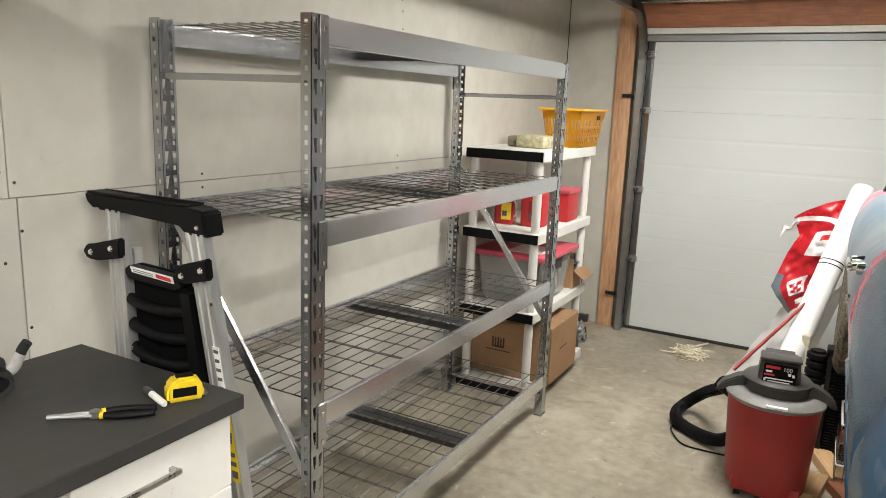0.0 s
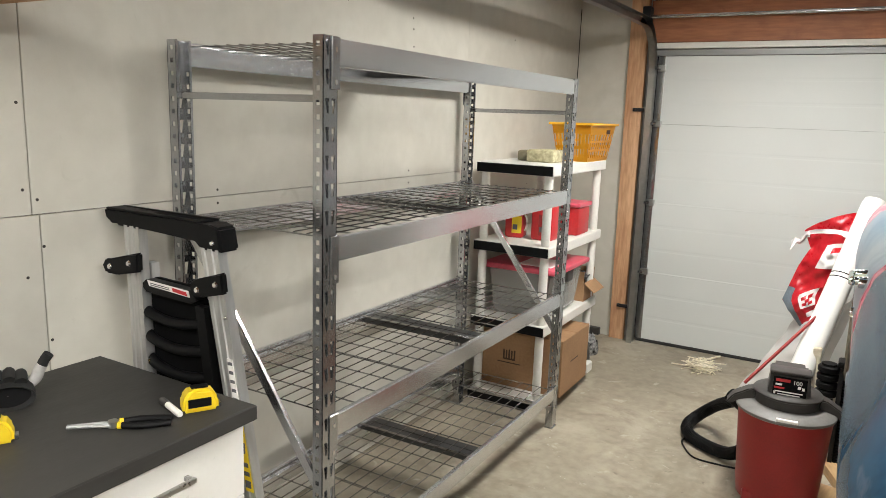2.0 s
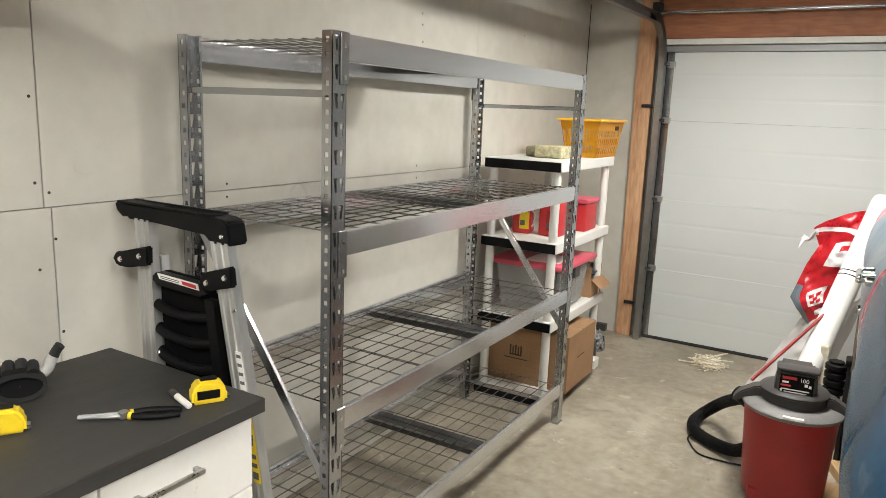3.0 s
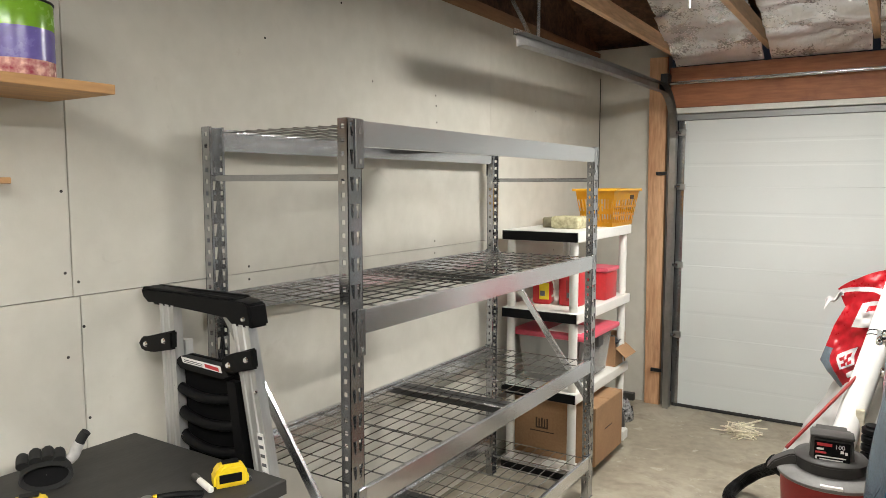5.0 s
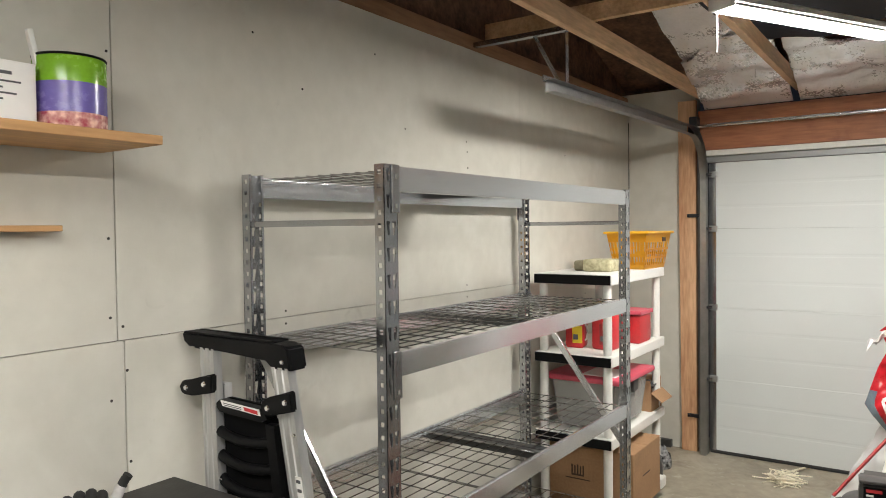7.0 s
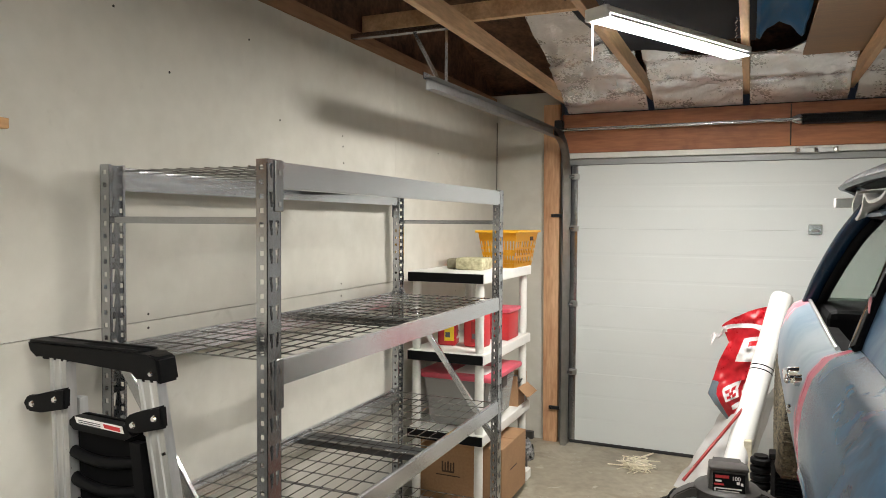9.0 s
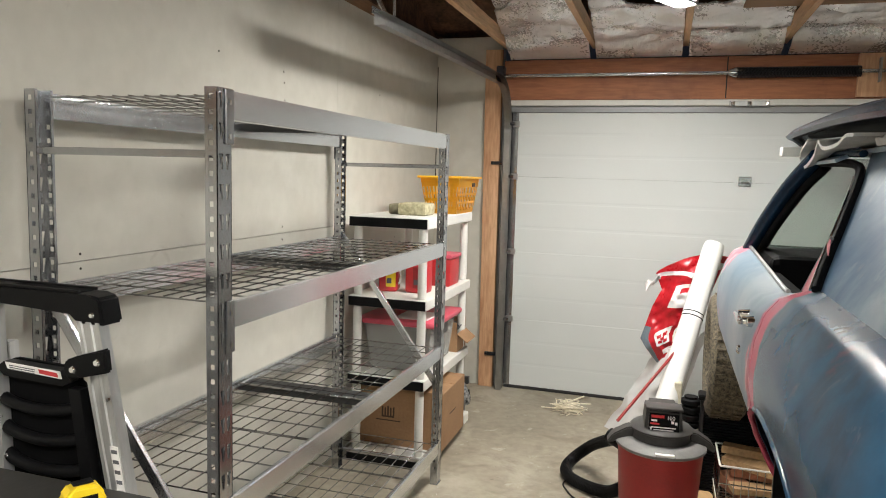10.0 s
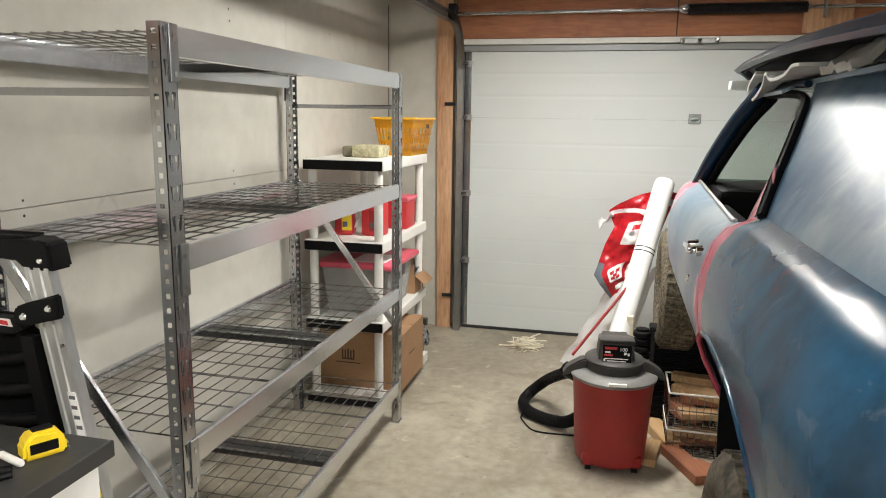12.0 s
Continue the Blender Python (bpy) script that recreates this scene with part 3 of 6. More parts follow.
door_track()
sp = thing("torsion_spring", "black torsion spring on a steel shaft over the door", "spring")
part("shaft", rod((0.50, DOOR_Y - 0.10, 2.350), (5.5, DOOR_Y - 0.10, 2.350), 0.0127, 14), M_GALV, sp, smooth=True)
part("coil", pipe([(2.12 + 0.0085 * i / 8, DOOR_Y - 0.10 + 0.032 * math.cos(i * math.pi / 4), 2.350 + 0.032 * math.sin(i * math.pi / 4)) for i in range(8 * 86)], 0.0046, 5), M_BLACK_STEEL, sp, smooth=True)
part("winding_cone", lathe([(0.03, 0), (0.036, 0.02), (0.02, 0.06)], 16, m=Matrix.Translation((2.13, DOOR_Y - 0.10, 2.350)) @ pose(0, 0, 0, 0, -90, 0)), M_GALV, sp, smooth=True)
part("centre_bracket", box((2.95, DOOR_Y - 0.13, 2.28), (2.96, DOOR_Y - 0.086, 2.43)), M_TRACK, sp)


# ---- roof timber, foil and what lies on it ----
def trusses():
    for i in range(9):
        x = 0.55 + 0.62 * i
        t = thing("roof_truss", "rough-sawn fir roof truss with a level bottom chord", "roof truss", "roof trusses")
        part("bottom_chord", box((x - 0.019, BACK, 2.555), (x + 0.019, DOOR_Y + 0.05, 2.645), 0.003), M_CHORD, t)
        for y0 in (-0.4, 1.25):
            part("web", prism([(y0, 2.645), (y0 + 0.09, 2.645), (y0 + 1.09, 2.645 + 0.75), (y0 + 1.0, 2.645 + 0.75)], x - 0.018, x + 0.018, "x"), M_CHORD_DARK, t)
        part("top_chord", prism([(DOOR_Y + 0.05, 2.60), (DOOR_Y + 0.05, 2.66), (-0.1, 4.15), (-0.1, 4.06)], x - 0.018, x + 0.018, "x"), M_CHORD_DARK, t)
    for y in (1.60, 0.2):
        b = tagged(part("ceiling_brace", box((-0.05, y + 0.12, 2.65), (1.1, y + 0.16, 2.735), 0.003), M_CHORD), "pale lumber brace across the trusses", "brace")
    tagged(part("truss_plate", box((0.527, 1.50, 2.56), (0.530, 1.58, 2.64)), M_GALV), "galvanised nail plate on a truss", "nail plate")


trusses()


def foil_batts():
    def wrinkle(x, y):
        p = Vector((x * 2.2, y * 7, 0))
        return 0.05 * noise.noise(p) + 0.03 * (0.5 - abs(noise.noise(p * 2.3))) + 0.016 * (0.5 - abs(noise.noise(p * 5.1)))
    def eave(xa, xb):
        def f(u, v):
            x = xa + (xb - xa) * u
            top = 3.06 + 0.16 * math.sin(x * 4.4) + 0.1 * noise.noise(Vector((x * 1.7, 3, 1)))
            y = DOOR_Y - 0.02 + (top - DOOR_Y) * v
            return (x, y, 2.472 + 0.33 * (DOOR_Y - y) ** 0.8 + wrinkle(x, y) * min(1, 6 * v))
        return f
    for k in range(9):
        xa = 0.572 + 0.62 * k
        tagged(part("foil_insulation", sheet(eave(xa, min(xa + 0.576, 5.98)), 22, 26, 0.012), M_FOIL, smooth=True), "crinkled silver foil-faced insulation above the header", "insulation", "foil batts")
    def strip(u, v):
        x = 0.575 + (0.40 + 0.05 * math.sin(v * 9)) * u
        y = 3.40 - 2.75 * v
        return (x, y, 2.55 + 0.29 * (DOOR_Y - y) + 0.7 * wrinkle(x * 3, y * 0.6) - 0.03 * u)
    tagged(part("foil_insulation", sheet(strip, 14, 60, 0.012), M_FOIL, smooth=True), "crinkled silver foil-faced insulation batt between trusses", "insulation")


foil_batts()
tagged(part("plywood_board", box((2.09, 1.2, 2.648), (4.6, 3.10, 2.663), 0.002), M_PLY), "brown plywood sheet laid on the trusses", "board")
tagged(part("blue_tarp", sheet(lambda u, v: (1.84 + 0.24 * u, 1.3 + 1.5 * v, 2.70 + 0.10 * math.sin(u * math.pi) + 0.03 * noise.noise(Vector((u * 4, v * 5, 0)))), 12, 30, 0.02), M_BLUE_TARP, smooth=True), "bright blue folded tarp on the trusses", "tarp")
# added near-black sheet: the roof void's darkness put in as a surface
tagged(part("attic_shade_sheet", sheet(lambda u, v: (1.02 + 0.82 * u, -1.0 + 3.9 * v, 2.72 + 0.02 * math.sin(9 * u) + 0.04 * noise.noise(Vector((u * 3, v * 6, 0)))), 12, 30, 0.02), M_BLACKOUT, smooth=True), "near-black sheet added over the trusses as the shade of the roof void", "tarp")


def shop_light(a, b, name_label, hook, glow_mat):
    a, b = Vector(a), Vector(b)
    mid, ln = (a + b) / 2, (b - a).length
    ang = math.degrees(math.atan2(b.y - a.y, b.x - a.x))
    l = thing("shop_light", name_label, "ceiling light", "shop lights", pose(*mid, 0, 0, ang))
    part("housing", box((-ln / 2, -0.058, -0.002), (ln / 2, 0.058, 0.03), 0.008), M_LAMPBODY, l)
    part("diffuser", box((-ln / 2 + 0.014, -0.052, -0.014), (ln / 2 - 0.014, 0.052, -0.0025), 0.004), glow_mat, l, "glowing white diffuser")
    for s in (-1, 1):
        part("side_lip", box((-ln / 2 + 0.013, s * 0.0555 - 0.002, -0.0150), (ln / 2 - 0.013, s * 0.0555 + 0.002, -0.0025)), M_LAMPBODY, l)
        part("end_cap", box((s * ln / 2 - 0.012, -0.058, -0.020), (s * ln / 2 + 0.012, 0.058, 0.032), 0.006), M_LAMPBODY, l)
        part("chain", pipe([(s * hook, 0.006 * math.sin(k * 2.1), 0.03 + k * 0.012) for k in range(13)], 0.0035, 5), M_GALV, l)
    part("pull_cord", rod((-ln / 2 + 0.03, 0.05, -0.17), (-ln / 2 + 0.03, 0.05, 0.02), 0.0035, 6), M_WHITE_PL, l)
    return l


shop_light((1.245, 1.375, 2.512), (1.765, 2.31, 2.505), "lit white LED shop light hung on chains", 0.50, M_GLOW_DOOR)
shop_light((0.815, -2.05, 2.52), (2.015, -1.95, 2.52), "lit white LED shop light hung on chains", 0.32, M_GLOW_BENCH)
shop_light((3.03, -1.75, 2.52), (3.0, -0.55, 2.52), "lit white LED shop light hung on chains", 0.3, M_GLOW)


# ---- steel rack ----
RX0, RX1, RY0, RY1 = 0.05, 0.66, 0.0, 1.95
LEVELS = (1.825, 1.285, 0.75, 0.235)


def holed(us, vs, holes, place, shift=None):
    """A plate over the grid us x vs with cells left out; place maps (u, v) to a point."""
    bm = bmesh.new()
    grid = {}
    for i, u in enumerate(us):
        for j, v in enumerate(vs):
            grid[i, j] = bm.verts.new(place(*(shift(i, j, u, v) if shift else (u, v))))
    for i in range(len(us) - 1):
        for j in range(len(vs) - 1):
            if (i, j) not in holes:
                bm.faces.new((grid[i, j], grid[i + 1, j], grid[i + 1, j + 1], grid[i, j + 1]))
    return bm


def post_mesh():
    """An upright: slotted face towards +x, two flanges with square holes; its corner at the origin, running along +y."""
    W, D, H = 0.06, 0.036, 1.83
    bm = bmesh.new()
    # slotted face
    us = [0, 0.008, 0.025, 0.035, 0.052, W]
    vs, holes = [0], set()
    for k in range(23):
        z = H - 0.048 - 0.0762 * k
        vs += [z - 0.003, z + 0.037]
    vs = sorted(set(vs)) + [H]
    for j, v in enumerate(vs[:-1]):
        if j % 2 == 1:
            holes |= {(1, j), (3, j)}
    def lean(i, j, u, v):
        if j % 2 == 1 and 0 < j < len(vs) - 1:
            u += {1: 0.007, 2: -0.002, 3: 0.002, 4: -0.007}.get(i, 0)
        return u, v
    join(bm, holed(us, vs, holes, lambda u, v: (0, u, v), lean))
    # flanges
    us2 = [-D, -0.025, -0.012, 0]
    vs2, holes2 = [0], set()
    for k in range(46):
        z = H - 0.03 - 0.0381 * k
        vs2 += [z, z + 0.0135]
    vs2 = sorted(v for v in vs2 if v >= 0) + [H]
    for j in range(1, len(vs2) - 1, 2):
        holes2.add((1, j))
    for y in (0, W):
        join(bm, holed(us2, vs2, holes2, lambda u, v: (u, y, v)))
    # returned lips at the inner edge
    for y, s in ((0, 1), (W, -1)):
        join(bm, holed([0, 0.01], [0, H], set(), lambda u, v: (-D, y + s * u, v)))
    bmesh.ops.remove_doubles(bm, verts=bm.verts, dist=0.0004)
    bmesh.ops.recalc_face_normals(bm, faces=bm.faces)
    return bm


def steel_rack():
    rack = thing("steel_rack", "empty galvanised steel rack with four wire-deck levels against the drywall", "shelving rack")
    me = finish("post", post_mesh(), M_GALV)
    for x, y, r in ((RX1, RY0, 0), (RX1, RY1 - 0.06, 0), (RX0, RY0 + 0.06, 180), (RX0, RY1, 180)):
        ob = new("post", me)
        ob.parent = rack
        ob.matrix_basis = pose(x, y, 0, 0, 0, r)
        sol = ob.modifiers.new("thickness", "SOLIDIFY")
        sol.thickness, sol.offset = 0.0022, -1
        foot = part("foot_plate", box((-0.040, -0.003, -0.0), (0.004, 0.063, 0.004)), M_GALV, ob)
    PW = 0.4435
    long_wire = finish("wire", rod((0, 0, 0), (0, PW, 0), 0.0021, 6), M_WIRE, True)
    cross_wire = finish("wire", rod((0, 0, 0), (RX1 - RX0 - 0.036, 0, 0), 0.0027, 6), M_WIRE, True)
    for z in LEVELS:
        for side, x in ((1, RX1), (-1, RX0)):
            # box beam with a step for the deck, and a hooked end plate on each post
            prof = [(0.004, z), (0.004, z - 0.072), (-0.030, z - 0.072), (-0.030, z - 0.016), (-0.016, z - 0.016), (-0.016, z)]
            poly = [(x + side * a, b) for a, b in prof]
            bm = prism(poly, RY0 + 0.062, RY1 - 0.062, "y")
            bmesh.ops.bevel(bm, geom=[e for e in bm.edges if abs(e.verts[0].co.y - e.verts[1].co.y) > 1], offset=0.004, segments=2, affect="EDGES")
            beam = part("beam", bm, M_ZINC, rack, smooth=True)
            for y0, y1 in ((RY0 + 0.030, RY0 + 0.066), (RY1 - 0.066, RY1 - 0.030)):
                a, b = x + side * 0.0012, x + side * 0.0052
                plate = part("end_plate", box((min(a, b), y0, z - 0.135), (max(a, b), y1, z + 0.004), 0.0018, 1), M_GALV, beam)
                for dz in (-0.03, -0.115):
                    c = x + side * 0.0052
                    part("rivet", box((min(c, c + side * 0.002), (y0 + y1) / 2 - 0.005, z + dz - 0.007), (max(c, c + side * 0.002), (y0 + y1) / 2 + 0.005, z + dz + 0.007), 0.001, 1), M_CHROME, plate)
        # wire decks, four panels a level, their edges lying side by side
        for p in range(4):
            y0 = RY0 + 0.075 + p * 0.4525
            y1, x0, x1, zz = y0 + PW, RX0 + 0.018, RX1 - 0.018, z - 0.0115
            deck = part("wire_deck", pipe([(x0, y0, zz + 0.001), (x1, y0, zz + 0.001), (x1, y1, zz + 0.001), (x0, y1, zz + 0.001)], 0.0026, 6, True), M_WIRE, rack, smooth=True)
            for k in range(1, 11):
                w = new("wire", long_wire)
                w.parent, w.location = deck, (x0 + (x1 - x0) * k / 11, y0, zz + 0.0048)
            for k in range(1, 4):
                w = new("wire", cross_wire)
                w.parent, w.location = deck, (x0, y0 + PW * k / 4, zz)
        for y in (0.99, 1.04):
            part("deck_support", prism([(y, z - 0.017), (y + 0.042, z - 0.017), (y + 0.042, z - 0.045), (y + 0.039, z - 0.045), (y + 0.039, z - 0.02), (y + 0.003, z - 0.02), (y + 0.003, z - 0.045), (y, z - 0.045)], RX0 + 0.03, RX1 - 0.03, "x"), M_CHANNEL, rack)
    # end frames
    for y, s in ((RY0 + 0.018, 1), (RY1 - 0.018, -1)):
        for z in (1.665, 0.10):
            part("cross_brace", box((RX0 + 0.02, y - 0.008, z - 0.010), (RX1 - 0.02, y + 0.008, z + 0.010), 0.003), M_GALV, rack)
        a, b = Vector((RX0 + 0.02, y, 1.30)), Vector((RX1 - 0.025, y, 0.52))
        d = b - a
        m = Matrix.Translation((a + b) / 2) @ pose(0, 0, 0, 0, math.degrees(math.atan2(d.x, d.z)), 0)
        part("diagonal_brace", box((-0.016, -0.008, -d.length / 2), (0.016, 0.008, d.length / 2), 0.003, m=m), M_ZINC, rack)


steel_rack()


# ---- workbench cabinets ----
CX, CY, CZ = 0.684, -0.283, 0.907
ct = tagged(part("worktop", box((0.06, -2.3, CZ - 0.04), (CX, CY, CZ), 0.003), M_COUNTER), "dark grey laminate worktop with a square edge", "worktop")
part("edge_band", box((CX + 0.0004, -2.3, CZ - 0.0385), (CX + 0.0016, CY + 0.001, CZ - 0.0025), 0.0004, 1), M_COUNTER, ct, "laminate edge band")
part("edge_band", box((0.062, CY + 0.0004, CZ - 0.0385), (CX, CY + 0.0016, CZ - 0.0025), 0.0004, 1), M_COUNTER, ct, "laminate edge band")
def base_cabinet(y0, y1, front, label):
    c = thing("base_cabinet", label, "cabinet", "base cabinets")
    part("body", box((0.08, y0 + 0.001, 0.10), (0.632, y1 - 0.001, CZ - 0.0402), 0.002), M_WHITE_LAM, c)
    part("toe_kick", box((0.08, y0 + 0.001, 0.0), (0.60, y1 - 0.001, 0.0995)), M_DARK_PANEL, c)
    tops = [CZ - 0.045, 0.66, 0.38] if front == "drawers" else [CZ - 0.045]
    for k, z1 in enumerate(tops):
        z0 = tops[k + 1] + 0.004 if k + 1 < len(tops) else 0.105
        dr = part("drawer_front" if front == "drawers" else "cabinet_door", box((0.633, y0 + 0.002, z0), (0.653, y1 - 0.002, z1), 0.002), M_WHITE_LAM, c)
        if front == "drawers":
            zc = (z0 + z1) / 2 + 0.025 if k == 0 else (z0 + z1) / 2
            yc = (y0 + y1) / 2 - 0.05
            h = part("handle", box((0.672, yc - 0.085, zc - 0.006), (0.684, yc + 0.085, zc + 0.006), 0.002), M_NICKEL, dr, "brushed nickel bar handle")
            for s in (-1, 1):
                part("handle_post", box((0.6525, yc + s * 0.078 - 0.006, zc - 0.005), (0.673, yc + s * 0.078 + 0.006, zc + 0.005), 0.001), M_NICKEL, h)
    return c


base_cabinet(-0.715, -0.295, "drawers", "white laminate base cabinet with drawers under the worktop")
base_cabinet(-0.835, -0.717, "door", "narrow white base cabinet under the worktop")
dp = thing("end_cabinet", "dark panelled cabinet under the worktop", "cabinet")
part("body", box((0.08, -2.28, 0.0), (0.637, -0.838, CZ - 0.0402), 0.002), M_DARK_PANEL, dp)
part("front_panel", box((0.638, -2.27, 0.1), (0.653, -0.842, CZ - 0.06), 0.002), M_DARK_PANEL, dp)


def tape_measure(x, y, rz, label, panel=True):
    t = thing("tape_measure", label, "tape measure", "tape measures", pose(x, y, CZ, 0, 0, rz))
    poly = [(-0.042, 0), (0.042, 0), (0.042, 0.030), (0.026, 0.055), (-0.022, 0.058), (-0.042, 0.036)]
    bm = prism(poly, -0.024, 0.024, "y")
    bmesh.ops.bevel(bm, geom=bm.edges[:], offset=0.007, segments=3, affect="EDGES")
    part("case", bm, M_YELLOW, t, smooth=True)
    if panel:
        part("grip", box((-0.03, -0.0255, 0.014), (0.024, -0.0235, 0.036), 0.0008, 1), M_BLACK_PL, t, "black label panel")
    part("top_grip", box((-0.02, -0.012, 0.0565), (0.02, 0.012, 0.0605), 0.0015, 1), M_BLACK_PL, t)
    part("hook", box((0.041, -0.012, 0.002), (0.05, 0.012, 0.012), 0.001, 1), M_GALV, t)


tape_measure(0.590, -0.378, 60, "yellow tape measure with black panels on the worktop")
tape_measure(0.372, -0.748, 60, "yellow tape measure on the worktop", False)


def marker():
    t = thing("marker_pen", "white marker pen with a dark cap", "pen", at=pose(0.545, -0.425, CZ + 0.009, 0, 90, 163))
    part("barrel", lathe([(0.006, -0.055), (0.008, -0.05), (0.008, 0.02)], 14), M_WHITE_PL, t, smooth=True)
    part("cap", lathe([(0.0088, 0.02), (0.0088, 0.055), (0.006, 0.06)], 14), M_VACGREY, t, smooth=True)


def pliers():
    t = thing("needle_nose_pliers", "needle-nose pliers with dark grips on the worktop", "pliers", at=pose(0.518, -0.556, CZ + 0.009, 0, 0, 45))
    for s in (-1, 1):
        part("jaw", pipe(spline([(-0.10, s * 0.002, 0), (-0.06, s * 0.004, 0), (-0.02, s * 0.008, 0), (0.0, s * 0.004, 0)], 4), 0.0045, 6), M_STRUT, t, smooth=True)
        part("collar", pipe([(0.008, s * 0.009, 0), (0.016, s * 0.011, 0)], 0.0085, 8), M_YELLOW, t, smooth=True)
        part("grip", pipe(spline([(0.014, s * 0.010, 0), (0.05, s * 0.019, 0), (0.09, s * 0.017, 0), (0.12, s * 0.012, 0)], 4), 0.008, 8), M_BLACK_PL, t, smooth=True)
    part("pivot", lathe([(0.012, -0.007), (0.012, 0.008)], 12, m=Matrix.Translation((-0.004, 0, 0))), M_TRACK, t)


def glove(x, y, rz, label, flip=1):
    """A glove slumped on the worktop: its open cuff towards the bench front, curled fingers on top, the thumb sticking up."""
    t = thing("work_glove", label, "glove", "work gloves", pose(x, y, CZ, 0, 0, rz))
    def ring(c, a, b, tip):
        m = Matrix.Translation(c) @ pose(0, 0, 0, tip, 0, 0)
        return [m @ Vector((a * math.cos(k * math.pi / 12), b * math.sin(k * math.pi / 12), 0)) for k in range(24)]
    def tube(rings):
        bm = bmesh.new()
        vs = [[bm.verts.new(p) for p in q] for q in rings]
        for p, q in zip(vs, vs[1:]):
            for k in range(24):
                bm.faces.new((p[k], p[(k + 1) % 24], q[(k + 1) % 24], q[k]))
        return bm, vs
    cuff, _ = tube([ring((0, -0.010, 0.034), 0.044, 0.026, 70), ring((0, -0.038, 0.029), 0.054, 0.027, 62), ring((0, -0.040, 0.029), 0.059, 0.0295, 62), ring((0, -0.012, 0.034), 0.058, 0.033, 64), ring((0, 0.010, 0.040), 0.053, 0.036, 68)])
    part("lining", lathe([(0.001, 0), (0.052, 0.0)], 24, m=Matrix.Translation((0, -0.024, 0.031)) @ pose(0, 0, 0, 64, 0, 0) @ Matrix.Diagonal((1, 0.52, 1, 1)), caps=False), M_BODYBLACK, t)
    part("cuff", cuff, M_GLOVE, t, smooth=True)
    back, vs = tube([ring((0, 0.008, 0.040), 0.050, 0.035, 68), ring((-0.004, 0.026, 0.046), 0.050, 0.034, 55), ring((-0.006, 0.040, 0.056), 0.044, 0.024, 40)])
    back.faces.new(vs[-1])
    part("palm", back, M_GLOVE_G, t, "pale grey back of the glove", smooth=True)
    for k, (dx, h, lean) in enumerate(((-0.040, 0.050, -0.010), (-0.018, 0.058, -0.004), (0.004, 0.059, 0.001), (0.025, 0.052, 0.004))):
        f = part("finger", pipe(spline([(dx * flip, 0.030, 0.040), ((dx + lean) * flip, 0.036, h), ((dx + lean) * flip, 0.014, h + 0.018), ((dx + lean) * flip, -0.012, h + 0.006)], 5), 0.0145, 10), M_GLOVE, t, smooth=True)
    th = part("thumb", pipe(spline([(0.034 * flip, 0.012, 0.040), (0.058 * flip, 0.016, 0.052), (0.070 * flip, 0.018, 0.076), (0.076 * flip, 0.018, 0.086)], 5), 0.014, 10), M_GLOVE_G, t, "grey thumb", smooth=True)
    part("thumb_tip", pipe(spline([(0.074 * flip, 0.018, 0.082), (0.082 * flip, 0.018, 0.098), (0.092 * flip, 0.016, 0.112)], 4), 0.0125, 10), M_GLOVE, th, smooth=True)


marker()
pliers()
glove(0.205, -0.622, 61, "black and grey work glove slumped with its cuff open")
glove(0.150, -0.795, 52, "black and grey work glove lying by the wall", -1)
tagged(part("plastic_bag", sheet(lambda u, v: (0.43 + 0.13 * u, -1.03 + 0.12 * v, CZ + 0.004 + 0.02 * abs(noise.noise(Vector((u * 4, v * 4, 2))))), 14, 12, 0.0015), M_GREYFILM, smooth=True), "crumpled clear plastic bag on the worktop", "bag")


